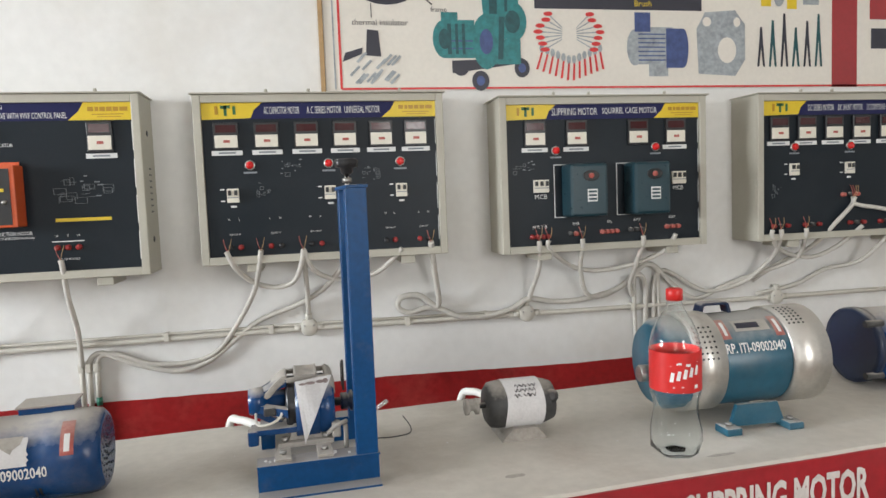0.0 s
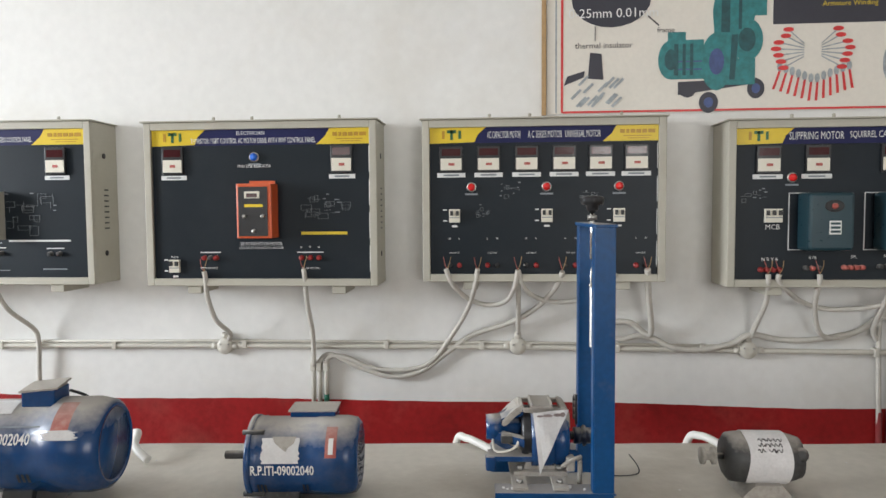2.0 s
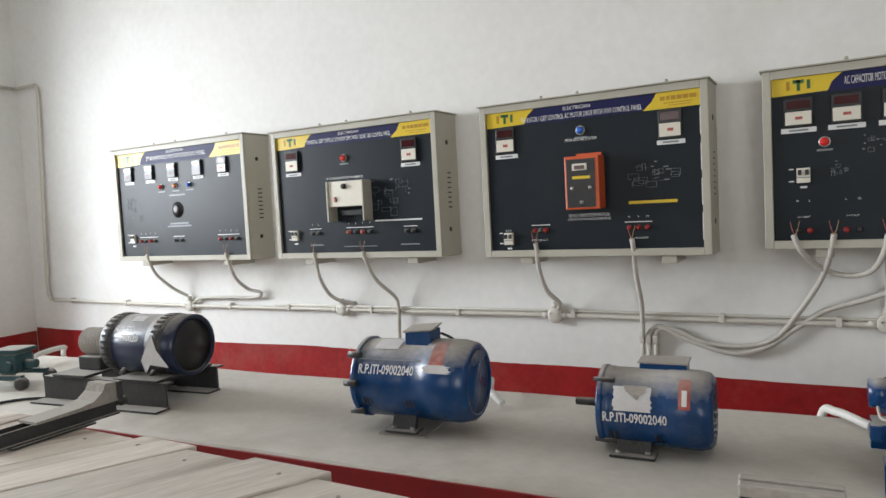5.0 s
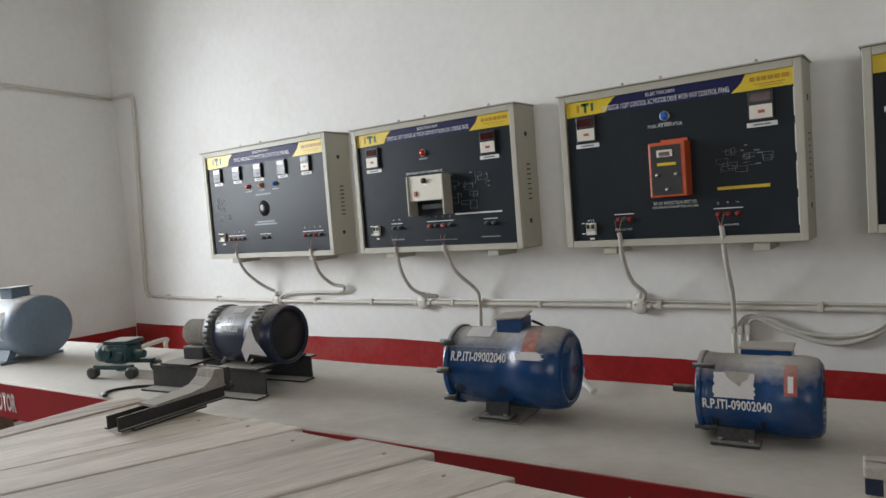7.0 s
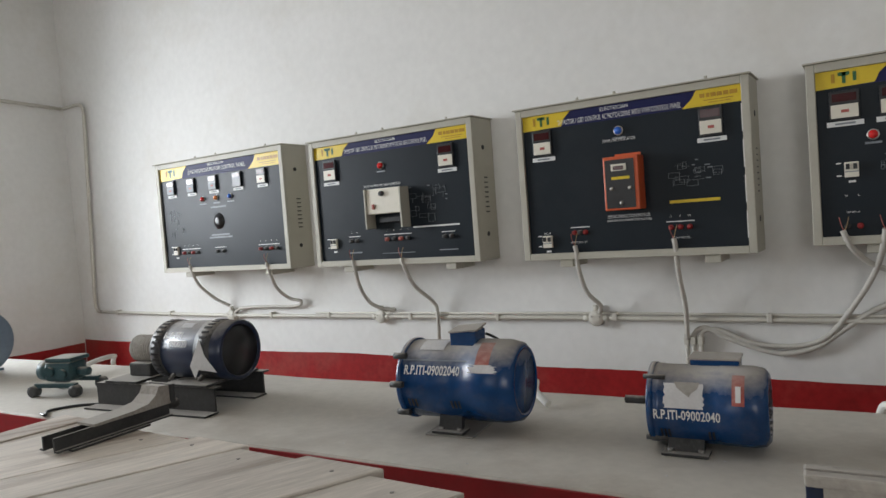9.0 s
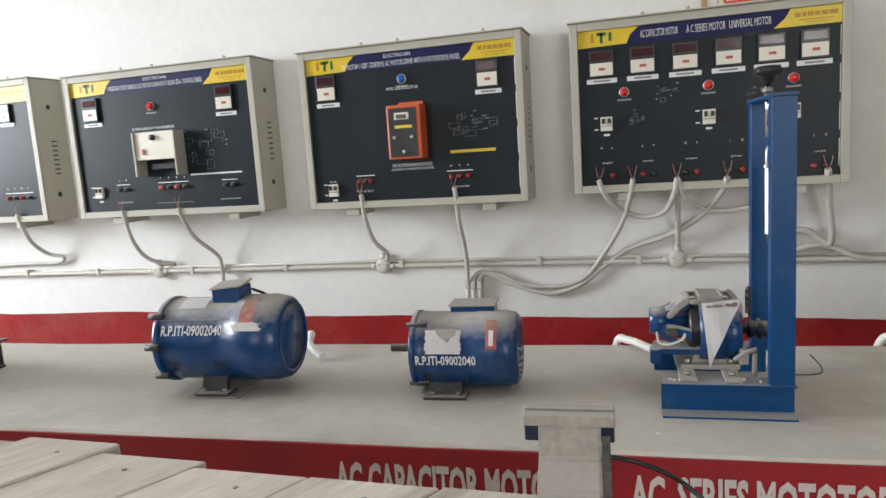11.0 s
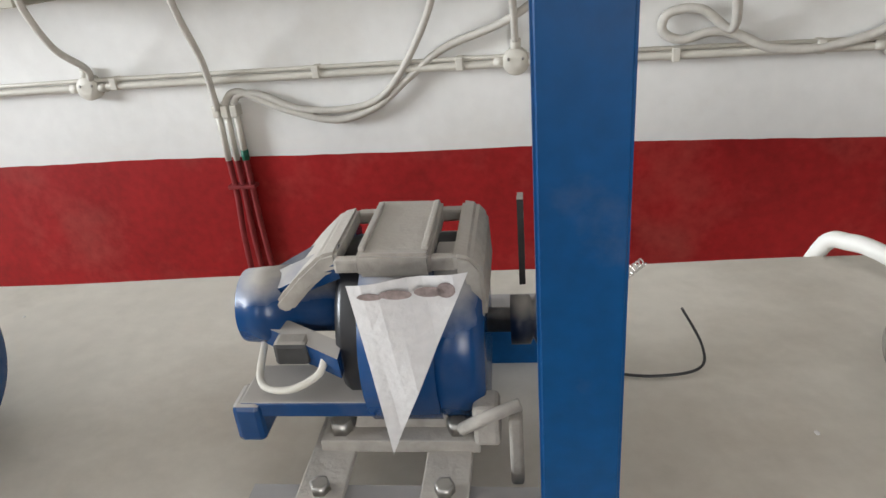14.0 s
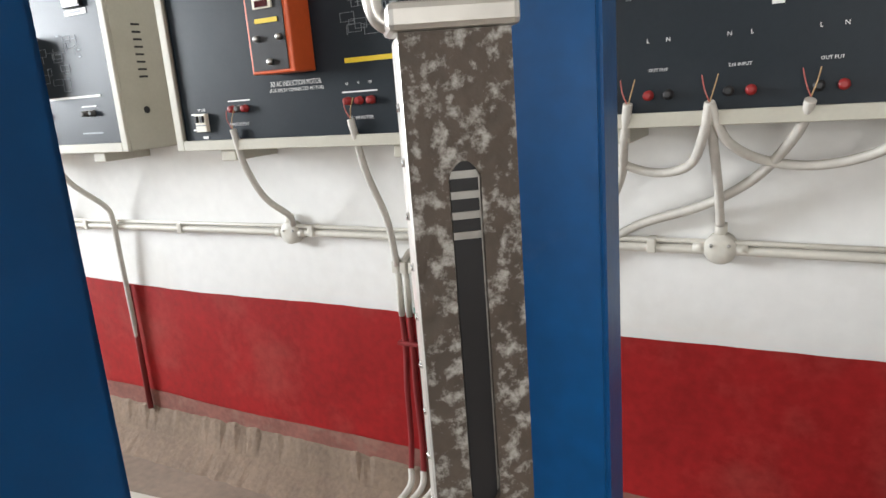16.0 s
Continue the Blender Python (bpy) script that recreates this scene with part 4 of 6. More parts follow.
drop([(-3.44, 1.165), (-3.43, 1.04, -0.12), (-3.38, 0.95, -0.05), (-3.31, 0.90, -0.005)])
drop([(-2.78, 1.165), (-2.79, 1.02, -0.10), (-2.77, 0.95, -0.03), (-2.70, 0.93, -0.01), (-2.75, 0.90), (-3.0, 0.895), (-3.2, 0.885), (-3.27, 0.855)])
drop([(-2.165, 1.16), (-2.17, 1.02, -0.12), (-2.16, 0.93, -0.06), (-2.10, 0.89, -0.02), (-2.05, 0.885), (-2.08, 0.865)])
drop([(-1.86, 1.16), (-1.845, 1.02, -0.1), (-1.79, 0.93, -0.03), (-1.775, 0.87, -0.02), (-1.785, 0.70, -0.01), (-1.79, 0.4)])
drop([(-0.985, 1.18), (-0.985, 1.08, -0.14), (-0.975, 0.98, -0.09), (-0.94, 0.92, -0.04), (-0.955, 0.885, -0.01)])
drop([(-0.592, 1.19), (-0.592, 1.05, -0.12), (-0.592, 0.92, -0.05), (-0.60, 0.78, -0.01)])
hose([(-0.045, 1.19, -0.165), (-0.02, 1.13, -0.15), (0.035, 1.07, -0.10), (0.11, 1.042, -0.08), (0.18, 1.06, -0.1), (0.212, 1.12, -0.15), (0.225, 1.185, -0.165)], 0.0095)
hose([(0.225, 1.185, -0.165), (0.255, 1.11, -0.14), (0.32, 1.065, -0.09), (0.41, 1.055, -0.08), (0.50, 1.08, -0.1), (0.555, 1.13, -0.14), (0.59, 1.17, -0.16)], 0.0095)
hose([(0.075, 1.19, -0.165), (0.06, 1.11, -0.14), (0.03, 1.02, -0.06), (-0.04, 0.90, -0.01), (-0.12, 0.80, -0.005), (-0.22, 0.765), (-0.36, 0.77), (-0.47, 0.815), (-0.535, 0.815), (-0.555, 0.78)], 0.0095)
hose([(0.39, 1.18, -0.165), (0.37, 1.12, -0.13), (0.30, 1.03, -0.06), (0.20, 0.965, -0.02), (0.05, 0.91), (-0.05, 0.84), (-0.15, 0.765), (-0.27, 0.735), (-0.42, 0.775), (-0.53, 0.825), (-0.575, 0.80), (-0.578, 0.76)], 0.0102)
hose([(0.225, 1.185, -0.165), (0.228, 1.10, -0.12), (0.23, 1.0, -0.05), (0.23, 0.92, -0.01)], 0.0095)
hose([(0.70, 1.19, -0.165), (0.72, 1.08, -0.1), (0.745, 0.92, -0.02), (0.67, 0.965, -0.01), (0.60, 0.96), (0.585, 0.92), (0.63, 0.895), (0.70, 0.91), (0.76, 0.90), (0.84, 0.865, -0.01), (0.95, 0.86, -0.01), (1.06, 0.885, -0.01), (1.13, 0.92, -0.01), (1.24, 0.90), (1.36, 0.90), (1.52, 0.93), (1.62, 0.99), (1.66, 0.95), (1.66, 0.8), (1.655, 0.4), (1.655, 0.02)], 0.0115)
for xx in (-0.04, 0.075, 0.225, 0.39, 0.70):
    tail(xx, 1.185)
drop([(1.13, 1.17), (1.15, 1.06, -0.1), (1.14, 0.96, -0.03), (1.13, 0.91, -0.01)])
drop([(1.17, 1.17), (1.28, 1.06, -0.1), (1.40, 1.03, -0.08), (1.55, 1.045, -0.09), (1.68, 1.10, -0.13), (1.715, 1.17, -0.165)])
drop([(1.31, 1.17), (1.33, 1.04, -0.09), (1.38, 0.93, -0.03), (1.47, 0.91), (1.58, 0.96), (1.66, 1.03), (1.72, 1.0), (1.70, 0.9), (1.70, 0.4), (1.70, 0.02)])
drop([(1.57, 1.17), (1.57, 1.05, -0.1), (1.58, 0.95, -0.02), (1.60, 0.90)])
drop([(2.16, 1.165), (2.25, 1.07, -0.1), (2.4, 1.03, -0.08), (2.52, 1.07, -0.1), (2.6, 1.165, -0.165)])
drop([(2.20, 1.165), (2.22, 1.04, -0.08), (2.12, 0.93, -0.02), (1.95, 0.90), (1.80, 0.98), (1.74, 1.0), (1.72, 0.93), (1.74, 0.5), (1.74, 0.02)])
drop([(2.32, 1.165), (2.34, 1.03, -0.08), (2.20, 0.97, -0.03), (2.05, 0.92), (1.9, 0.87), (1.78, 0.95), (1.70, 1.03), (1.64, 1.02), (1.61, 0.95), (1.62, 0.5), (1.62, 0.02)])
drop([(2.55, 1.29), (2.48, 1.2, -0.17), (2.40, 1.08, -0.1), (2.28, 1.0, -0.03), (2.18, 0.93)])
drop([(2.56, 1.29), (2.66, 1.24, -0.17), (2.80, 1.22, -0.17), (2.95, 1.25, -0.17)])
drop([(2.75, 1.165), (2.7, 1.0, -0.05), (2.55, 0.96), (2.4, 0.90), (2.2, 0.87)])

bmk = bmesh.new()
box(bmk, 0, -0.018, 0, 0.03, 0.036, 0.011, 0.002)
clip1 = tagged(mesh_object("pipe_clip", bmk, PIPERED), "small red-painted pipe clip on the dado", "clip", "pipe clips")
clip1.matrix_world = pose(1.70, NORTH - 0.002, 0.5)
# risers behind the bench: ivory above, painted red over the dado
for k, (x, bend) in enumerate(((-0.605, -0.02), (-0.58, 0.01), (-0.552, 0.03))):
    conduit([(x, 0.63), (x, 0.80)], 0.0095, PVC, "ivory conduit riser above the dado")
    conduit([(x, 0.635), (x + 0.002, 0.52), (x - 0.002 + bend * 0.2, 0.40), (x + bend * 0.4, 0.25), (x + bend * 0.6, 0.14, -0.01)], 0.0088, PIPERED, "red-painted conduit riser over the dado", smooth=True)
    conduit([(x + bend * 0.6, 0.15, -0.01), (x + bend * 0.4, 0.10, -0.04), (x - 0.06, 0.045, -0.14), (x - 0.16, 0.02, -0.30), (x - 0.3, 0.012, -0.55)], 0.0095, HOSE, "dusty hose bending out over the floor", "flexible_hose", True, category="hose")
    copy_thing(clip1, pose(x, NORTH - 0.002, 0.55))
    copy_thing(clip0, pose(x, NORTH - 0.002, 0.775))
tagged(mesh_object("tape_band", lathe([(0.63, 0.0108), (0.66, 0.0108)], "z", 12, pose(-0.552, WY, 0)), GREENTAPE), "green tape wound on a conduit", "tape")
for x in (1.62, 1.655, 1.70, 1.74):
    conduit([(x, 0.62), (x, 0.3), (x, 0.14)], 0.011, PIPERED, "red-painted conduit riser over the dado")
conduit([(-1.79, 0.63), (-1.79, 0.14)], 0.0105, PIPERED, "red-painted conduit riser over the dado")

# hoses curling over the bench's back edge
def on_bench(x, y, z=BZ):
    p = BENCH @ Vector((x, y, z))
    return p


def stub(x, y0, dx, h=0.018, r=0.009):
    pts = [on_bench(x - dx, 0.66, 0.45), on_bench(x - dx * 0.8, 0.62, 0.74), on_bench(x - dx * 0.5, 0.585, BZ + 0.006), on_bench(x, 0.56, BZ + h), on_bench(x + dx * 0.6, y0, BZ + h * 0.95), on_bench(x + dx * 1.3, y0 - 0.03, BZ + r + 0.001)]
    tagged(mesh_object("flexible_hose", tube(pts, r, 12), WHITEHOSE), "white flexible hose curling over the bench's back edge", "hose", "hoses at the back of the bench")


stub(0.105, 0.53, 0.045)
stub(0.655, 0.53, 0.035, 0.024)
stub(-0.685, 0.47, 0.06, 0.032)
stub(1.36, 0.53, 0.05, 0.03)
stub(-2.45, 0.42, 0.08, 0.04)


# ---- motors on the bench ----
def bolt(x, y, z, r, parent, mat=STEEL, axis="z", h=0.006):
    return part("bolt", lathe([(0, r), (h, r), (h, r * 0.7)], axis, 6, pose(x, y, z)), mat, parent)


def curved_words(words, height, width, R, angle, x, cz=0.0, mat=None, weight=0.0):
    """Painted letters bent round a drum that lies along x."""
    bm = text_bm(words, height, Matrix(), width, weight)
    bmesh.ops.subdivide_edges(bm, edges=[e for e in bm.edges if abs((e.verts[0].co - e.verts[1].co).y) > 0.006], cuts=1)
    for v in bm.verts:
        a = angle + v.co.y / R
        v.co = (x + v.co.x, -(R + 0.0007) * math.cos(a), cz + (R + 0.0007) * math.sin(a))
    return bm


def curved_patch(x0, x1, a0, a1, R, n=10, ragged=0.0):
    bm = bmesh.new()
    rows = []
    for i in range(n + 1):
        a = a0 + (a1 - a0) * i / n
        j0, j1 = random.uniform(-ragged, ragged), random.uniform(-ragged, ragged)
        rows.append([bm.verts.new((xx, -(R + 0.0006) * math.cos(a), (R + 0.0006) * math.sin(a))) for xx in (x0 + j0, (x0 + x1) / 2, x1 + j1)])
    for a, b in zip(rows, rows[1:]):
        for k in range(2):
            bm.faces.new((a[k], a[k + 1], b[k + 1], b[k]))
    return bm


def feet(t, x0, x1, depth, drop_z, mat, plate=0.006):
    """Two long rails under the drum with bolts; drop_z is the bench level below the axis."""
    for y in (-depth / 2, depth / 2):
        leg = bmesh.new()
        box(leg, (x0 + x1) / 2, y * 0.92, -drop_z + plate / 2 + 0.001, x1 - x0, depth * 0.34, plate, 0.0015)
        part("foot", leg, mat, t, "dusty iron mounting foot")
        web = prism([(y * 0.75, -drop_z + plate), (y * 1.0, -drop_z + plate), (y * 0.8, -drop_z * 0.62), (y * 0.5, -drop_z * 0.62)], x0 + 0.01, x1 - 0.01, "yz")
        part("foot_web", web, mat, t)
        for xx in (x0 + 0.015, x1 - 0.015):
            bolt(xx, y * 0.98, -drop_z + plate, 0.006, t)


# drive motor with a pasted label
t = thing("electric_motor", BENCH @ pose(-0.208, 0.273, BZ + 0.084, 0, 0, 1), "dusty blue electric motor with white numbers and a torn label", "motor", "motors on the bench")
R = 0.075
part("drum", lathe([(-0.105, 0.02), (-0.105, R * 0.9), (-0.098, R * 1.0), (-0.085, R * 1.0), (-0.084, R * 0.985), (0.018, R * 0.985), (0.019, R * 1.0), (0.075, R * 1.0), (0.094, R * 0.95), (0.102, R * 0.82), (0.102, R * 0.76), (0.099, 0.0)], "x", 56), BLUE, t)
part("shaft", lathe([(-0.165, 0.006), (-0.164, 0.008), (-0.10, 0.008)], "x", 16), IRON, t, "dark steel shaft")
part("end_rim", lathe([(-0.108, R * 0.96), (-0.108, R * 1.03), (-0.098, R * 1.03), (-0.098, R * 0.96)], "x", 48), BLUE, t)
for k in range(5):
    for j in range(3 + 3 * k):
        a = 2 * math.pi * j / (3 + 3 * k)
        rr = 0.008 + 0.0105 * k
        part("vent_hole", lathe([(0.0985, 0.0022), (0.1026, 0.0022)], "x", 8, pose(0, rr * math.cos(a), rr * math.sin(a))), BLACK, t)
cover = part("terminal_cover", B(0.008, 0.028, R * 0.96, 0.088, 0.055, 0.026, 0.003), BLUE, t, "dusty blue terminal box")
part("lid", B(0.008, 0.028, R * 0.96 + 0.0145, 0.094, 0.062, 0.004, 0.001), GREYDUST, cover, "dust-covered lid")
part("label", curved_patch(-0.075, -0.005, 0.12, 0.75, R, ragged=0.002), PAPER, t, "torn white paper label")
tear = bmesh.new()
tear.faces.new([tear.verts.new((xx, -(R + 0.0014) * math.cos(aa), (R + 0.0014) * math.sin(aa))) for xx, aa in ((-0.058, 0.78), (-0.052, 0.62), (-0.038, 0.47), (-0.030, 0.40), (-0.026, 0.50), (-0.016, 0.60), (-0.012, 0.78))])
part("label_tear", tear, GREYDUST, t, "torn dusty patch in the label")
part("sticker", curved_patch(0.043, 0.064, 0.25, 1.05, R + 0.001), STICKER, t, "red printed sticker")
part("sticker_print", curved_patch(0.049, 0.058, 0.33, 0.72, R + 0.0016), PRINT, t)
part("painted_number", curved_words("R.P.ITI-09002040", 0.019, 0.118, R, -0.05, -0.036, weight=0.02), PRINT, t, "white hand-painted inventory number")
for a in (-0.75,):
    for xx in (-0.085, -0.078, -0.071, 0.0, 0.007):
        part("vent_slot", curved_patch(xx, xx + 0.004, -0.75, -0.45, R + 0.0004), BLACK, t)
for a in (-0.85, 0.9):
    part("tie_bolt", lathe([(-0.115, 0.005), (-0.075, 0.005)], "x", 8, pose(0, -R * 1.02 * math.cos(a), R * 1.02 * math.sin(a))), IRON, t)
feet(t, -0.085, 0.0, 0.12, 0.084, IRON)

# larger motor with a terminal box
t = thing("electric_motor", BENCH @ pose(-0.708, 0.253, BZ + 0.112, 0, 0, 3), "large blue electric motor with a terminal box on top", "motor", "motors on the bench")
R = 0.088
part("drum", lathe([(-0.145, 0.02), (-0.145, R * 0.9), (-0.138, R * 0.99), (-0.03, R * 0.99), (0.02, R * 0.99), (0.022, R * 1.03), (0.09, R * 1.03), (0.117, R * 0.96), (0.125, R * 0.86), (0.125, R * 0.80), (0.118, R * 0.78), (0.115, 0.0)], "x", 60), BLUE, t)
part("end_rim", lathe([(-0.148, R * 0.95), (-0.148, R * 1.04), (-0.138, R * 1.04), (-0.138, R * 0.95)], "x", 48), BLUE, t)
part("end_plate", lathe([(0.1152, R * 0.78), (0.1228, R * 0.775), (0.1228, 0.0)], "x", 40), BLUE, t, "dark blue end plate")
part("shaft", lathe([(-0.168, 0.008), (-0.166, 0.01), (-0.14, 0.01)], "x", 16), IRON, t)
tb = part("terminal_box", B(-0.006, 0.0, R + 0.007, 0.062, 0.06, 0.036, 0.004), BLUE, t, "blue terminal box with a dusty lid")
part("lid", B(0, 0, 0, 0.070, 0.068, 0.004, 0.0012, m=pose(-0.006, 0.0, R + 0.0275, 3, -4, 6)), GREYDUST, tb)
part("cable", tube([(0.03, 0.02, R + 0.012), (0.05, 0.05, R - 0.01), (0.06, 0.085, R * 0.4)], 0.003), BLACK, t)
part("painted_number", curved_words("R.P.ITI-09002040", 0.022, 0.135, R, 0.42, -0.062, weight=0.02), PRINT, t, "white hand-painted inventory number")
part("label", curved_patch(-0.105, -0.045, 1.0, 1.5, R), PAPER, t, "white paper label")
part("sticker", curved_patch(0.04, 0.072, 0.55, 1.3, R * 1.03), STICKER, t, "torn red sticker")
part("sticker_remnant", curved_patch(0.03, 0.085, 0.38, 0.58, R * 1.03 + 0.0007, ragged=0.01), PAPER, t)
part("seam_strip", curved_patch(-0.138, 0.02, 0.655, 0.69, R + 0.0012), PALEBLUE, t)
for xx in (-0.125, -0.116, -0.107, -0.02, -0.011, -0.002):
    part("vent_slot", curved_patch(xx, xx + 0.005, -0.55, -0.32, R + 0.0004), BLACK, t)
for a in (-0.75, 0.75, 0.05):
    part("tie_bolt", lathe([(-0.16, 0.0075), (-0.13, 0.0075)], "x", 8, pose(0, -R * 1.06 * math.cos(a), R * 1.06 * math.sin(a))), IRON, t)
part("base_plate", B(-0.035, 0, -0.1095, 0.115, 0.15, 0.004, 0.001), STEEL, t, "thin steel base plate")
feet(t, -0.075, 0.0, 0.12, 0.107, IRON)

# generator set on steel channels
t = thing("motor_generator_set", BENCH @ pose(-1.655, 0.25, BZ, 0, 0, 4), "dark blue generator coupled to a small grey machine on channels", "generator")
for y in (-0.095, 0.10):
    ch = bmesh.new()
    box(ch, -0.03, y, 0.032, 0.46, 0.006, 0.066)
    box(ch, -0.03, y - 0.022, 0.003, 0.47, 0.05, 0.005)
    box(ch, -0.03, y + 0.012, 0.0665, 0.46, 0.03, 0.005)
    part("channel", ch, IRON, t, "dusty black steel channel")
part("cross_plate", B(-0.15, 0.0, 0.075, 0.13, 0.21, 0.008, 0.002), IRON, t)
part("cross_plate", B(0.10, 0.0, 0.0745, 0.16, 0.21, 0.007, 0.002), IRON, t)
R, AZ = 0.082, 0.155
gm = pose(0, 0, AZ)
part("drum", lathe([(-0.03, 0.02), (-0.03, R * 0.9), (-0.022, R), (0.15, R), (0.165, R * 1.02), (0.215, R * 1.02), (0.218, R * 0.9), (0.21, R * 0.88), (0.208, 0)], "x", 48, gm), DARKBLUE, t)
part("end_plate", lathe([(0.2085, R * 0.87), (0.214, R * 0.85), (0.214, 0)], "x", 40, gm), BLACK, t, "dark glossy end disc")
part("vented_collar", lathe([(-0.045, R * 0.8), (-0.045, R * 1.02), (-0.005, R * 1.02), (-0.005, R * 0.8)], "x", 40, gm), IRON, t)
for k in range(32):
    a = 2 * math.pi * k / 32
    for xx in (-0.025, 0.15):
        part("vent_slot", B(xx, 0, R * 1.022, 0.026, 0.0065, 0.004, m=gm @ Matrix.Rotation(a, 4, "X")), BLACK, t)
part("vented_collar", lathe([(0.12, R * 0.9), (0.12, R * 1.025), (0.178, R * 1.025), (0.178, R * 0.9)], "x", 40, gm), IRON, t)
small = part("small_machine", lathe([(-0.19, 0.01), (-0.19, 0.030), (-0.182, 0.038), (-0.095, 0.038), (-0.088, 0.034), (-0.078, 0.018), (-0.03, 0.018)], "x", 32, gm), GREYDUST, t, "small pale grey coupled machine")
for k in range(9):
    part("fin", lathe([(-0.180 + k * 0.009, 0.037), (-0.180 + k * 0.009, 0.0400), (-0.176 + k * 0.009, 0.0400), (-0.176 + k * 0.009, 0.037)], "x", 28, gm), GREYDUST, small)
part("small_machine_foot", B(-0.138, 0, 0.0985, 0.085, 0.09, 0.039, 0.004), IRON, t)
for xx in (0.0, 0.11):
    for yy in (-0.06, 0.06):
        part("leg", tube([(xx, yy, 0.076), (xx + 0.012, yy * 0.8, 0.10), (xx + 0.014, yy * 0.55, 0.115)], 0.006, 8, False), STEEL, t)
w = curved_words("R.P.ITI", 0.020, 0.068, R, 0.66, 0.035, 0, weight=0.02)
bmesh.ops.transform(w, matrix=gm, verts=w.verts[:])
part("painted_number", w, PRINT, t, "white hand-painted inventory number")
w = curved_words("090020", 0.020, 0.068, R, 0.36, 0.060, 0, weight=0.02)
bmesh.ops.transform(w, matrix=gm, verts=w.verts[:])
part("painted_number", w, PRINT, t)
lab = curved_patch(0.04, 0.085, 1.0, 1.3, R)
bmesh.ops.transform(lab, matrix=gm, verts=lab.verts[:])
part("label", lab, PAPER, t)
pp = prism([(0.08, -0.03), (0.12, 0.045), (0.135, 0.0), (0.175, -0.045), (0.11, -0.04), (0.095, -0.065)], -0.001, 0.0)
bmesh.ops.transform(pp, matrix=pose(0.03, -R * 1.045, AZ), verts=pp.verts[:])
part("torn_paper", pp, PAPER, t, "loose torn white paper")

# far machines
t = thing("electric_motor", BENCH @ pose(-3.02, 0.27, BZ + 0.138, 0, 0, 4), "large pale blue motor with a flat end cover", "motor", "motors on the bench")
R = 0.118
part("drum", lathe([(-0.20, 0.02), (-0.20, R * 0.9), (-0.19, R), (0.11, R), (0.115, R * 1.03), (0.19, R * 1.03), (0.195, R * 1.0), (0.195, 0.0)], "x", 48), PALEBLUE, t)
part("terminal_box", B(0.02, 0, R + 0.014, 0.085, 0.075, 0.04, 0.004), PALEBLUE, t)
part("lid", B(0.02, 0, R + 0.037, 0.10, 0.09, 0.006, 0.001), PALEBLUE, t)
part("torn_paper", curved_patch(0.06, 0.12, -0.35, 0.6, R * 1.035, ragged=0.015), PAPER, t)
feet(t, -0.12, 0.1, 0.2, 0.138, PALEBLUE, 0.01)
t = thing("gear_pump", BENCH @ pose(-2.20, 0.22, BZ, 0, 0, 15), "small dusty blue-green cast machine on round feet", "machine")
part("casting", B(0, 0, 0.075, 0.105, 0.085, 0.066, 0.016), CASTING, t)
part("top_cover", B(0.01, 0, 0.114, 0.10, 0.085, 0.014, 0.004), CASTING, t)
part("end_housing", lathe([(-0.09, 0.02), (-0.088, 0.032), (-0.05, 0.034)], "x", 24, pose(0, 0, 0.075)), CASTING, t)
part("shaft", lathe([(0.05, 0.014), (0.09, 0.014), (0.09, 0.006)], "x", 16, pose(0, 0, 0.07)), CASTING, t)
part("inlet", lathe([(0, 0.016), (0.012, 0.016), (0.013, 0.008)], "y", 18, pose(-0.02, -0.054, 0.078)), CASTING, t)
part("inlet", lathe([(0, 0.016), (0.012, 0.016), (0.013, 0.008)], "y", 18, pose(0.028, -0.054, 0.07)), CASTING, t)
for yy in (-0.05, 0.05):
    part("foot_bar", B(0.005, yy, 0.036, 0.16, 0.018, 0.016, 0.004), CASTING, t)
    for xx in (-0.075, 0.085):
        part("foot", lathe([(-0.011, 0.008), (-0.011, 0.0185), (0.011, 0.0185), (0.011, 0.008)], "y", 20, pose(xx, yy * 1.15, 0.0188)), IRON, t)
tagged(mesh_object("loose_cable", tube([on_bench(-1.90, 0.14, BZ + 0.004), on_bench(-1.97, 0.10, BZ + 0.004), on_bench(-2.0, 0.04, BZ + 0.004), on_bench(-1.95, -0.0, BZ + 0.006), on_bench(-1.99, 0.01, BZ + 0.004)], 0.004, 8), BLACK), "thin black cable lying on the bench", "cable")

# small motor wrapped in white paper
t = thing("small_motor", BENCH @ pose(0.68, 0.305, BZ + 0.068, 0, 0, -3), "small black motor wrapped in white paper", "motor", "motors on the bench")
R = 0.050
part("drum", lathe([(-0.068, 0.008), (-0.068, R * 0.72), (-0.06, R * 0.93), (-0.045, R * 0.98), (0.045, R * 0.98), (0.06, R * 0.9), (0.075, R * 0.8), (0.078, R * 0.6), (0.078, 0.0)], "x", 44), IRON, t, "dusty black motor body")
wrap = bmesh.new()
rows = []
for k in range(41):
    a = 2 * math.pi * k / 40
    rr = R * (1.02 + 0.008 * math.sin(5 * a))
    rows.append([wrap.verts.new((xx, rr * math.cos(a), rr * math.sin(a))) for xx in (-0.034 + 0.002 * math.sin(3 * a), 0.0, 0.046 + 0.002 * math.cos(2 * a))])
for a, b in zip(rows, rows[1:]):
    for k in range(2):
        f = wrap.faces.new((a[k], a[k + 1], b[k + 1], b[k]))
        f.smooth = True
part("paper_wrap", wrap, PAPER, t, "white paper wrap with scribbled ink")
rnd = random.Random(8)
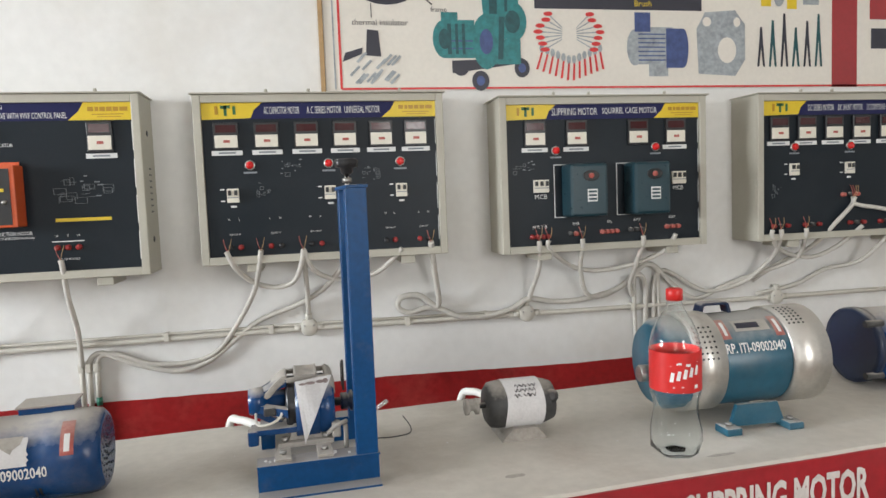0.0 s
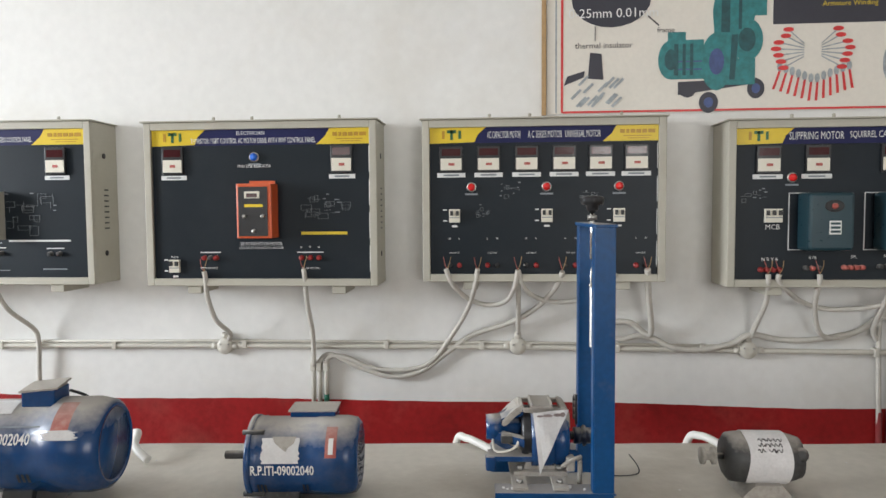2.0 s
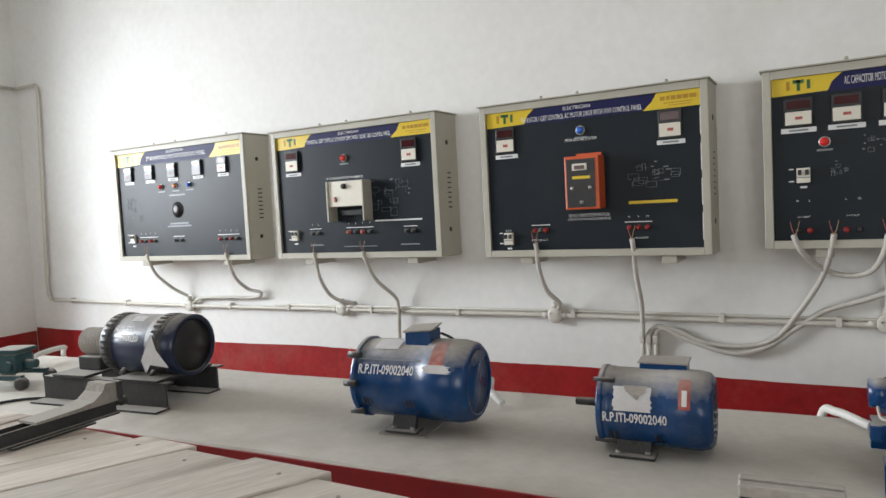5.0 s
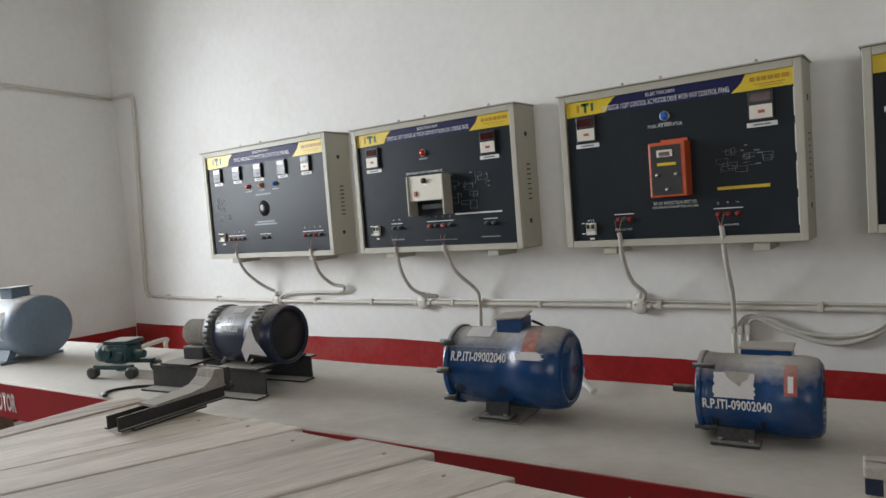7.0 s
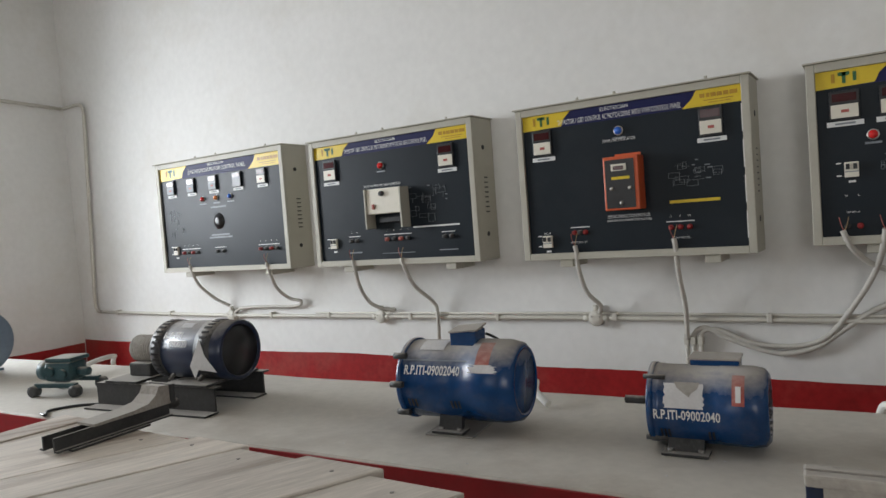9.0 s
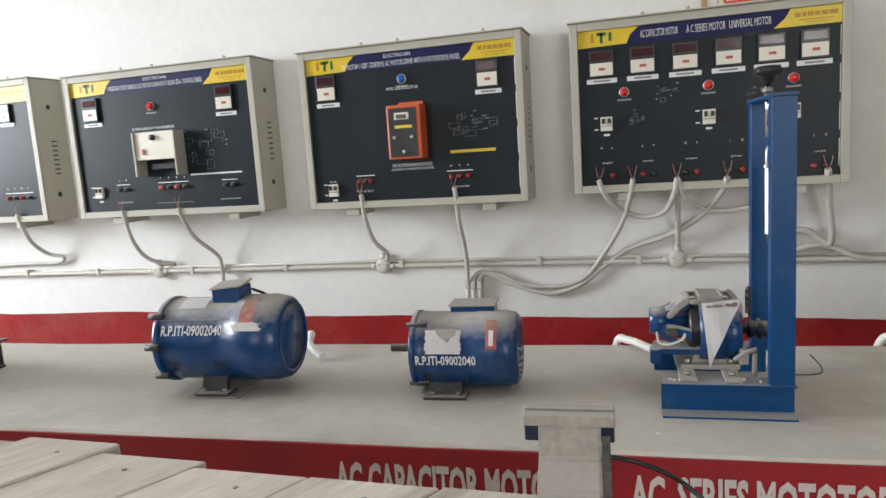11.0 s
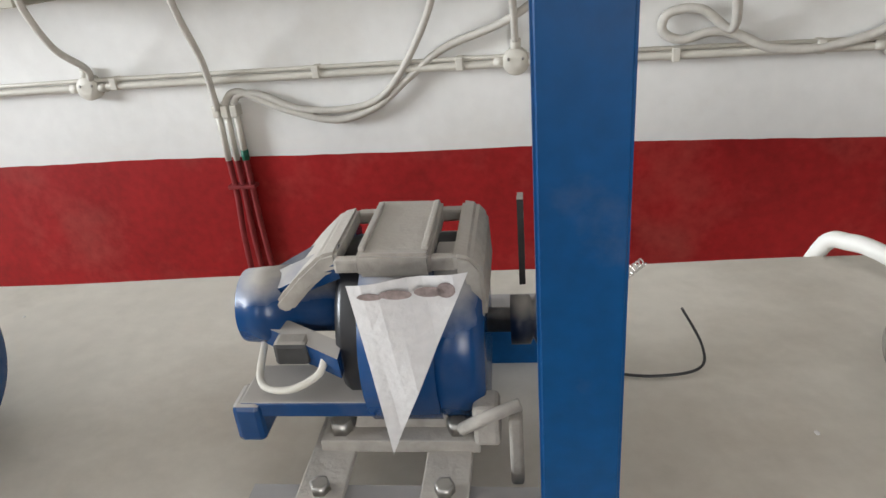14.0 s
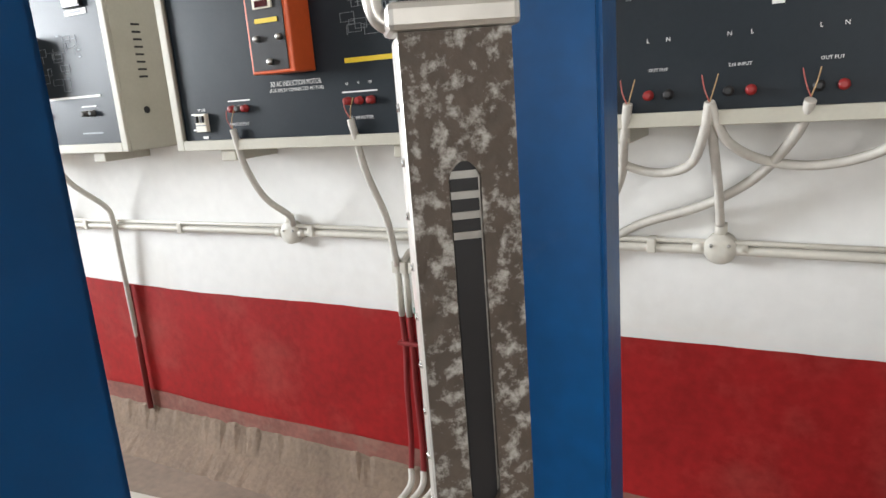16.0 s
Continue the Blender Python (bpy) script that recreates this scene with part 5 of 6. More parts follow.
for k in range(9):
    x0 = -0.015 + (k % 3) * 0.016 + rnd.uniform(-0.003, 0.003)
    a0 = 0.55 + (k // 3) * 0.22
    pts = []
    for j in range(6):
        a = a0 + 0.08 * math.sin(j * 2.4 + k)
        pts.append((x0 + j * 0.003, -R * 1.032 * math.cos(a), R * 1.032 * math.sin(a)))
    part("ink_scribble", tube(pts, 0.0007, 5), INK, t)
part("shaft", lathe([(-0.105, 0.006), (-0.06, 0.006)], "x", 14), IRON, t)
part("pulley", lathe([(-0.112, 0.004), (-0.112, 0.017), (-0.105, 0.017), (-0.101, 0.009), (-0.094, 0.009), (-0.09, 0.017), (-0.084, 0.017), (-0.082, 0.008)], "x", 24), GREYDUST, t, "dusty two-step shaft pulley")
part("brush_holder", lathe([(0, 0.014), (0.02, 0.014), (0.022, 0.006)], "z", 14, pose(0.066, -0.02, 0.012, 70)), IRON, t)
part("base_foot", prism([(-0.045, -0.068), (0.052, -0.068), (0.045, -0.058), (0.03, -0.042), (-0.02, -0.042), (-0.038, -0.058)], -0.045, 0.045), GREYDUST, t, "dust-covered pressed foot")

# big teal motor with aluminium covers
t = thing("electric_motor", BENCH @ pose(1.15, 0.24, BZ + 0.135, 0, 0, -4), "large teal motor with perforated aluminium end covers", "motor", "motors on the bench")
R = 0.102
part("drum", lathe([(-0.185, 0.02), (-0.185, R * 0.8), (-0.165, R * 0.95), (0.10, R * 0.97), (0.165, R * 0.93), (0.175, R * 0.6), (0.175, 0)], "x", 60), TEAL, t)
for x0, x1 in ((-0.132, -0.066), (0.085, 0.172)):
    part("perforated_cover", lathe([(x0, R * 0.98), (x0, R * 1.03), (x1, R * 1.03), (x1, R * 0.98)], "x", 56), ALU, t, "bright aluminium vent cover")
    for i in range(4):
        for j in range(7):
            a = 0.25 + j * 0.11 if x0 < 0 else 0.85 + j * 0.09
            xx = x0 + 0.012 + i * 0.011
            part("vent_hole", lathe([(0, 0.0024), (0.0012, 0.0024)], "z", 7, Matrix.Translation((xx, 0, 0)) @ Matrix.Rotation(math.pi / 2 - a, 4, "X") @ pose(0, 0, R * 1.03)), BLACK, t)
part("name_plate", curved_patch(-0.028, 0.052, 0.78, 1.08, R * 0.975), ALU, t, "printed aluminium rating plate")
part("name_plate_print", curved_patch(-0.022, 0.03, 0.85, 1.0, R * 0.975 + 0.0007), POSTBLACK, t)
for x0 in (-0.063, 0.060):
    part("sticker", curved_patch(x0, x0 + 0.02, 0.62, 1.15, R * 0.975), STICKER, t, "red printed sticker")
    part("sticker_print", curved_patch(x0 + 0.007, x0 + 0.014, 0.7, 1.05, R * 0.975 + 0.0007), PRINT, t)
part("painted_number", curved_words("RP. ITI-09002040", 0.021, 0.135, R * 0.975, 0.42, 0.005, weight=0.02), PRINT, t, "white hand-painted inventory number")
hd = prism([(-0.072, R * 0.96), (-0.066, R + 0.016), (-0.058, R + 0.021), (-0.008, R + 0.021), (0.0, R + 0.016), (0.006, R * 0.96), (-0.003, R * 0.96), (-0.007, R + 0.012), (-0.012, R + 0.014), (-0.054, R + 0.014), (-0.059, R + 0.012), (-0.063, R * 0.96)], -0.006, 0.022)
bmesh.ops.bevel(hd, geom=hd.edges[:], offset=0.0015, segments=1, affect="EDGES")
part("lifting_handle", hd, DARKBLUE, t, "dark flat lifting handle")
part("shaft", lathe([(-0.21, 0.016), (-0.208, 0.018), (-0.18, 0.018)], "x", 18, pose(0, 0, -0.02)), STEEL, t)
part("foot", prism([(-0.05, -0.125), (0.075, -0.125), (0.058, -0.08), (-0.035, -0.08)], -0.085, -0.075), TEAL, t)
part("foot", prism([(-0.05, -0.125), (0.075, -0.125), (0.058, -0.08), (-0.035, -0.08)], 0.075, 0.085), TEAL, t)
for xx in (-0.058, 0.083):
    for yy in (-0.09, 0.09):
        part("foot_pad", B(xx, yy, -0.127, 0.035, 0.045, 0.016, 0.003), TEAL, t)
        bolt(xx, yy, -0.119, 0.007, t)

t = thing("electric_motor", BENCH @ pose(1.74, 0.33, BZ + 0.10, 0, 0, -6), "dark blue motor at the bench's far end", "motor", "motors on the bench")
R = 0.09
part("drum", lathe([(-0.15, 0.02), (-0.15, R * 0.85), (-0.135, R), (0.13, R), (0.15, R * 0.9), (0.15, 0.0)], "x", 48), BLUE, t)
part("end_rim", lathe([(-0.153, R * 0.9), (-0.153, R * 1.04), (-0.135, R * 1.04), (-0.135, R * 0.9)], "x", 40), DARKBLUE, t)
for a in (-0.7, 0.75):
    part("tie_bolt", lathe([(-0.175, 0.009), (-0.13, 0.009)], "x", 8, pose(0, -R * 1.06 * math.cos(a), R * 1.06 * math.sin(a))), IRON, t)
feet(t, -0.08, 0.06, 0.13, 0.10, IRON)

# ---- clear bottle ----
t = thing("plastic_bottle", pose(0.922, 1.418, BZ), "empty clear plastic drink bottle with a red label and cap", "bottle")
prof = [(0.004, 0.018), (0.0, 0.034), (0.010, 0.045), (0.030, 0.0485), (0.050, 0.048), (0.068, 0.0445), (0.085, 0.041), (0.103, 0.0415), (0.118, 0.0455), (0.125, 0.047), (0.160, 0.0473), (0.205, 0.0473), (0.212, 0.0465), (0.232, 0.043), (0.252, 0.034), (0.272, 0.022), (0.286, 0.0150), (0.298, 0.0135)]
bt = bmesh.new()
rings = []
for z, r in prof:
    ring = []
    for i in range(80):
        a = 2 * math.pi * i / 80
        k = 1.0
        if z < 0.02:
            k += 0.07 * math.cos(5 * a)
        elif z < 0.12:
            k += 0.022 * math.cos(10 * a + 40 * z) + 0.01 * math.sin(3 * a + 90 * z)
        elif 0.21 < z < 0.27:
            k += 0.012 * math.cos(7 * a + 60 * z)
        ring.append((r * k * math.cos(a), r * k * math.sin(a), z))
    rings.append(ring)
ring_loft(bt, rings)
inner = [[(p[0] * 0.975, p[1] * 0.975, min(max(p[2], 0.004), 0.297)) for p in ring][::-1] for ring in rings]
ring_loft(bt, inner)
bo = part("body", bt, PET, t, "clear thin plastic shell")
bo.visible_shadow = False
part("cap", lathe([(0.296, 0.0155), (0.316, 0.0155), (0.318, 0.013)], "z", 28), CAPRED, t, "red screw cap")
lb = lathe([(0.128, 0.0482), (0.203, 0.0482)], "z", 48)
bmesh.ops.delete(lb, geom=[f for f in lb.faces if len(f.verts) > 4], context="FACES_ONLY")
part("label_sleeve", lb, CAPRED, t, "red printed wrap label")


def label_shape(pts, mat=PRINT):
    bm = bmesh.new()
    vs = []
    for a, z in pts:
        aa = radians(-90) + a / 0.0486
        vs.append(bm.verts.new((0.0488 * math.cos(aa), 0.0488 * math.sin(aa), z)))
    bm.faces.new(vs)
    part("label_shape", bm, mat, t)


for k in range(5):
    label_shape([(-0.036 + k * 0.012, 0.150 + 0.003 * k), (-0.029 + k * 0.012, 0.149 + 0.003 * k), (-0.026 + k * 0.012, 0.166 + 0.003 * k), (-0.032 + k * 0.012, 0.168 + 0.003 * k)])
label_shape([(-0.036, 0.178), (-0.018, 0.182), (0.0, 0.178), (0.022, 0.186), (0.0, 0.183), (-0.018, 0.186)])
label_shape([(-0.03, 0.138), (-0.01, 0.139), (-0.01, 0.141), (-0.03, 0.140)])
label_shape([(0.012, 0.136), (0.02, 0.136), (0.02, 0.143), (0.012, 0.143)])

# ---- the brake test stand ----
ST = pose(0.142, 1.412, BZ, 0, 0, 2.5)
stand = thing("brake_test_stand", ST, "bright blue steel channel brake-test stand with two posts", "test stand")
W = 0.209
for y, sg in ((0.0, 1), (0.29, -1)):
    prof = [(0.0, 0.0), (0.034, 0.0), (0.034, 0.052), (0.055, 0.052), (0.055, 0.057), (0.0115, 0.057), (0.0115, 0.0535), (0.029, 0.052), (0.029, 0.005), (0.0, 0.0035)]
    part("base_channel", prism([(y + sg * a, b) for a, b in prof], 0.0, W + 0.004, "yz"), STANDBLUE, stand, "blue base channel with dusty flanges")
for x0, x1, y in ((W - 0.037, W + 0.001, 0.012), (W - 0.031, W + 0.0045, 0.214)):
    d, th = 0.023, 0.0035
    prof = [(x0, y), (x1, y), (x1, y + d), (x1 - th, y + d), (x1 - th, y + th), (x0 + th, y + th), (x0 + th, y + d), (x0, y + d)]
    po = prism(prof, 0.0572, 0.528, "xy")
    bmesh.ops.bevel(po, geom=[e for e in po.edges if abs(e.verts[0].co.z - e.verts[1].co.z) > 0.1], offset=0.003, segments=3, affect="EDGES", clamp_overlap=True)
    part("post", po, STANDBLUE, stand, "tall blue channel post")
part("top_bar", B(W - 0.0155, 0.124, 0.5312, 0.038, 0.228, 0.006, 0.001), STANDBLUE, stand)
part("screw_rod", lathe([(0.46, 0.004), (0.565, 0.004)], "z", 12, pose(W - 0.020, 0.125, 0.006)), CHROME, stand, "threaded steel rod")
part("rod_nut", lathe([(0.535, 0.009), (0.543, 0.009)], "z", 6, pose(W - 0.020, 0.125, 0.006)), STEEL, stand)
kn = bmesh.new()
rings = []
for z, r in ((0.556, 0.008), (0.560, 0.011), (0.568, 0.012), (0.570, 0.020), (0.582, 0.021), (0.585, 0.018), (0.586, 0.004)):
    rings.append([(W - 0.020 + r * (1 + (0.08 if r > 0.018 and i % 6 < 3 else 0)) * math.cos(2 * math.pi * i / 42), 0.125 + r * (1 + (0.08 if r > 0.018 and i % 6 < 3 else 0)) * math.sin(2 * math.pi * i / 42), z) for i in range(42)])
ring_loft(kn, rings)
part("hand_knob", kn, BLACK, stand, "black star hand knob")
for x in (0.045, 0.118):
    part("mount_strip", B(x, 0.145, 0.0605, 0.028, 0.25, 0.005, 0.001), GREYDUST, stand, "dusty flat mounting strip")
    bolt(x, 0.045, 0.063, 0.006, stand)
    bolt(x, 0.25, 0.063, 0.006, stand)

# the open-frame motor on the stand
mt = thing("test_motor", ST @ pose(0.087, 0.135, 0.121), "dusty blue open-frame motor clamped on a test stand", "motor")
part("frame_foot", B(0, -0.045, -0.055, 0.10, 0.025, 0.009, 0.001), GREYDUST, mt, "dusty bolted motor foot")
part("frame_foot", B(0, 0.05, -0.055, 0.10, 0.025, 0.009, 0.001), GREYDUST, mt)
for x in (-0.038, 0.036):
    bolt(x, -0.047, -0.051, 0.007, mt, h=0.009)
part("pedestal", prism([(-0.03, -0.05), (0.032, -0.05), (0.022, -0.015), (-0.02, -0.015)], -0.045, 0.05), GREYDUST, mt)
part("stator", lathe([(0.026, 0.030), (0.026, 0.056), (0.028, 0.058), (0.048, 0.058), (0.055, 0.052), (0.055, 0.02)], "x", 28, pose(0, -0.003, -0.001)), BLUE, mt, "blue cast stator housing")
part("stator_core", lathe([(-0.016, 0.05), (-0.016, 0.0600), (0.027, 0.0600), (0.027, 0.05)], "x", 32, pose(0, -0.004, 0.0)), BLUE, mt, "blue stator shell")
def worn_prism(poly, d0, d1, off=0.002):
    bm = prism(poly, d0, d1)
    bmesh.ops.bevel(bm, geom=bm.edges[:], offset=off, segments=2, affect="EDGES")
    return bm


part("hood_bridge", worn_prism([(-0.016, 0.052), (0.027, 0.052), (0.027, 0.0665), (-0.016, 0.0675)], -0.036, 0.046), GREYDUST, mt, "dust-covered top bridge of the casting")
part("hood_shoulder", worn_prism([(-0.029, 0.0665), (-0.040, 0.0640), (-0.056, 0.0500), (-0.072, 0.0330), (-0.070, 0.0260), (-0.062, 0.0270), (-0.048, 0.0420), (-0.036, 0.0520), (-0.029, 0.0540)], -0.030, 0.040, 0.0022), GREYDUST, mt, "sloping dusty shoulder of the casting")
part("hood_shoulder", worn_prism([(0.040, 0.0665), (0.050, 0.0645), (0.0565, 0.0560), (0.058, 0.0250), (0.050, 0.0250), (0.046, 0.0520), (0.040, 0.0550)], -0.038, 0.046, 0.0022), GREYDUST, mt, "dusty end shoulder of the casting")
for yy in (-0.030, 0.040):
    part("hood_rim", B(-0.0225, yy, 0.0585, 0.016, 0.008, 0.009, 0.002), GREYDUST, mt)
    part("hood_rim", B(0.0335, yy, 0.0585, 0.016, 0.008, 0.009, 0.002), GREYDUST, mt)
# Black core inside the casting: the shade in its openings, put into colour.
part("opening_shade", lathe([(-0.034, 0.030), (-0.033, 0.050), (-0.028, 0.054), (0.038, 0.054), (0.043, 0.050), (0.044, 0.030)], "x", 28, pose(0, 0.004, 0.003)), BLACK, mt, "black core painting the shade inside the casting openings")
for xx in (-0.013, 0.024):
    part("hood_rib", B(xx, 0.003, 0.0685, 0.004, 0.07, 0.003, 0.001), GREYDUST, mt)
part("bearing_cap", lathe([(-0.10, 0.012), (-0.10, 0.024), (-0.072, 0.026), (-0.07, 0.018), (-0.03, 0.018)], "x", 28, pose(0, -0.005, 0.018)), BLUE, mt, "round blue bearing end")
for a in (25, 100, 170, 245, 320):
    m = pose(0, 0, 0.012, a)
    part("end_arm", prism([(-0.082, 0.014), (-0.03, 0.042), (-0.03, 0.056), (-0.088, 0.024)], -0.008, 0.008), BLUE, mt).matrix_local = m
part("brush_block", B(-0.062, -0.038, 0.006, 0.022, 0.016, 0.016, 0.003), IRON, mt)
part("lead_wire", tube([(-0.088, -0.02, 0.0), (-0.085, -0.045, -0.014), (-0.065, -0.055, -0.013), (-0.045, -0.052, -0.004), (-0.04, -0.045, 0.008)], 0.0024, 8), PVC, mt, "thin white lead wire")
part("side_arm", B(-0.055, -0.036, -0.0275, 0.085, 0.040, 0.011, 0.0015), BLUE, mt, "blue side lever arm")
part("arm_end", B(-0.093, -0.046, -0.0365, 0.019, 0.026, 0.028, 0.004), BLUE, mt, "bent-down end of the lever arm")
tri = bmesh.new()
n = 8
tv = [[None] * (k + 1) for k in range(n + 1)]
for k in range(n + 1):
    for j in range(k + 1):
        u = j / max(k, 1)
        f = k / n
        ax, az = -0.002, -0.053
        lx, lz, rx, rz = -0.015, 0.064, 0.051, 0.071
        x = ax + f * ((lx + (rx - lx) * u) - ax)
        z = az + f * ((lz + (rz - lz) * u) - az)
        tv[k][j] = tri.verts.new((x, -0.066 + 0.0018 * math.sin(9 * u * f + 3 * f), z))
for k in range(n):
    for j in range(k + 1):
        tri.faces.new((tv[k][j], tv[k + 1][j], tv[k + 1][j + 1]))
        if j < k:
            tri.faces.new((tv[k][j], tv[k + 1][j + 1], tv[k][j + 1]))
part("paper_flag", tri, PAPER, mt, "white triangular paper flag")
for sx, sw, sh in ((-0.002, 0.014, 0.004), (0.012, 0.018, 0.0055), (0.030, 0.016, 0.006), (0.039, 0.010, 0.009)):
    part("paper_stain", lathe([(-0.0690, 1.0), (-0.0686, 1.0)], "y", 14, pose(sx, 0, 0.0585 + 0.08 * sx) @ Matrix.Diagonal((sw * 0.5, 1, sh * 0.5, 1))), PAPERSTAIN, mt, "brown stain on the paper")
part("shaft", lathe([(0.05, 0.008), (0.125, 0.008)], "x", 16, pose(0, 0, 0.0)), IRON, mt)
part("brake_drum", lathe([(0.058, 0.008), (0.058, 0.016), (0.070, 0.016), (0.072, 0.012), (0.076, 0.020), (0.080, 0.020), (0.082, 0.015), (0.098, 0.015), (0.10, 0.020), (0.104, 0.020), (0.104, 0.008)], "x", 32, pose(0.012, 0.0, 0.0)), DARKBLUE, mt, "dusty dark blue brake drum")
cl = bmesh.new()
box(cl, 0.055, -0.055, -0.034, 0.016, 0.02, 0.028, 0.003)
box(cl, 0.072, -0.062, -0.05, 0.008, 0.012, 0.05, 0.002)
tube([(0.04, -0.058, -0.04), (0.055, -0.066, -0.025), (0.075, -0.06, -0.02)], 0.004, 8, bm=cl)
part("clamp", cl, GREYDUST, mt, "dust-caked clamp hardware")
tl = bmesh.new()
for k in range(4):
    box(tl, 0.078, 0.035, 0.025 + 0.014 * k, 0.004, 0.03 - 0.003 * k, 0.005)
box(tl, 0.078, 0.02, 0.046, 0.004, 0.006, 0.06)
box(tl, 0.078, 0.05, 0.04, 0.004, 0.006, 0.045)
part("slotted_bracket", tl, IRON, mt, "slotted grey iron bracket")

# spring balance, hook, ring and belt between the posts
sp = thing("spring_balance", pose(0.340, 1.548, 1.145, 0, 0, 36) @ Matrix.Scale(0.73, 4), "worn brown spring balance with a slotted scale plate", "spring balance")
w2, h2 = 0.0162, 0.160
part("case", B(0, 0.010, h2 / 2, 2 * w2, 0.020, h2, 0.002), ALU, sp, "bright pressed metal case")
fr = bmesh.new()
sl = 0.0042
box(fr, -(w2 + sl) / 2, -0.002, h2 / 2, w2 - sl - 0.001, 0.003, h2)
box(fr, (w2 + sl) / 2, -0.002, h2 / 2, w2 - sl - 0.001, 0.003, h2)
box(fr, 0, -0.002, 0.006, 2 * sl + 0.001, 0.003, 0.012)
box(fr, 0, -0.002, h2 - 0.018, 2 * sl + 0.001, 0.003, 0.036)
part("scale_plate", fr, RUST, sp, "peeling brown graduated scale plate")
part("slot_back", B(0, 0.0, 0.068, 2 * sl, 0.002, 0.118), BLACK, sp)
for sx in (-1, 1):
    for za, sz in ((0.012, 1), (h2 - 0.036, -1)):
        part("slot_corner", prism([(sx * (sl + 0.0004), za - sz * 0.0002), (sx * 0.0006, za - sz * 0.0002), (sx * 0.0022, za + sz * 0.0008), (sx * 0.0036, za + sz * 0.0024), (sx * (sl + 0.0004), za + sz * 0.0046)], -0.0034, -0.0006), RUST, sp)
for k in range(4):
    part("spring_coil", B(0, -0.0008, 0.120 - 0.006 * k, 2 * sl, 0.002, 0.0022), STEEL, sp)
for k in range(9):
    part("rivet", lathe([(0, 0.0014), (-0.001, 0.001)], "x", 8, pose(-w2, 0.006, 0.012 + k * 0.016)), CHROME, sp)
part("top_cap", B(0, 0.008, h2 + 0.004, 0.037, 0.026, 0.008, 0.002), ALU, sp)
part("top_post", lathe([(h2 + 0.006, 0.005), (h2 + 0.02, 0.005), (h2 + 0.021, 0.003)], "z", 14, pose(0, 0.008, 0)), ALU, sp)
part("bail", tube([(-0.017, 0.008, h2 + 0.003), (-0.021, 0.008, h2 + 0.008), (-0.022, 0.008, h2 + 0.03), (-0.018, 0.008, h2 + 0.05), (0, 0.008, h2 + 0.056), (0.018, 0.008, h2 + 0.05), (0.018, 0.008, h2 + 0.02), (0.016, 0.008, h2 + 0.004)], 0.0028, 10), ALU, sp, "bent wire hanging bail")
part("end_block", B(0, 0.006, -0.009, 0.030, 0.02, 0.020, 0.001), BLACK, sp)
part("hook", tube([(0, 0.006, -0.018), (0, 0.004, -0.024), (0, -0.002, -0.034), (0, 0.004, -0.039), (0, 0.010, -0.034), (0, 0.008, -0.026)], 0.003, 10), CHROME, sp, "shiny steel hook")
rg = [(0.0135 * math.cos(2 * math.pi * k / 28), 0.004, -0.047 + 0.0135 * math.sin(2 * math.pi * k / 28)) for k in range(28)]
rb = bmesh.new()
rings = []
for k in range(28):
    a = 2 * math.pi * k / 28
    rings.append([((0.0135 + 0.0028 * math.cos(b)) * math.cos(a), 0.004 + 0.0028 * math.sin(b), -0.047 + (0.0135 + 0.0028 * math.cos(b)) * math.sin(a)) for b in [2 * math.pi * j / 10 for j in range(10)]])
ring_loft(rb, rings, loop=True)
part("steel_ring", rb, STEEL, sp, "round steel ring")
for sx in (-1, 1):
    part("belt", prism([(-0.004 + 0.001 * sx, -0.055), (0.003 + 0.001 * sx, -0.055), (0.003 + 0.006 * sx, -0.30), (-0.004 + 0.006 * sx, -0.30)], 0.004 + 0.004 * sx, 0.0055 + 0.004 * sx), STRAP, sp, "dark worn brake belt")

# coil spring and wire behind the stand
cp = []
a0, b0 = Vector((0.335, 1.70, BZ + 0.03)), Vector((0.405, 1.78, BZ + 0.045))
for k in range(150):
    f = k / 149
    p = a0.lerp(b0, f)
    an = f * 2 * math.pi * 22
    cp.append((p.x + 0.0045 * math.cos(an) * 0.6, p.y - 0.0045 * math.cos(an) * 0.6, p.z + 0.0045 * math.sin(an)))
spring = tagged(mesh_object("coil_spring", tube(cp, 0.0009, 5, False), CHROME), "bright steel coil spring behind the stand", "spring")
tagged(mesh_object("loose_wire", tube([(0.36, 1.66, BZ + 0.003), (0.40, 1.655, BZ + 0.003), (0.438, 1.665, BZ + 0.004), (0.445, 1.69, BZ + 0.01), (0.435, 1.735, BZ + 0.02)], 0.0013, 6), BLACK), "thin bent black wire on the bench", "wire")

# crumbs on the bench
rnd = random.Random(21)
crumb = bmesh.new()
bmesh.ops.create_icosphere(crumb, subdivisions=1, radius=0.003)
c0 = tagged(mesh_object("plaster_crumb", crumb, PAPER), "small pale plaster crumb on the bench", "debris", "crumbs on the bench")
c0.matrix_world = pose(0.133, 1.34, BZ + 0.001)
for k in range(26):
    p = on_bench(rnd.uniform(-1.0, 1.0), rnd.uniform(0.03, 0.5))
    s = rnd.uniform(0.3, 0.9)
    o = copy_thing(c0, Matrix.Translation(p))
    o.matrix_world = Matrix.Translation(p) @ Matrix.Diagonal((s, s * 1.4, s * 0.6, 1))

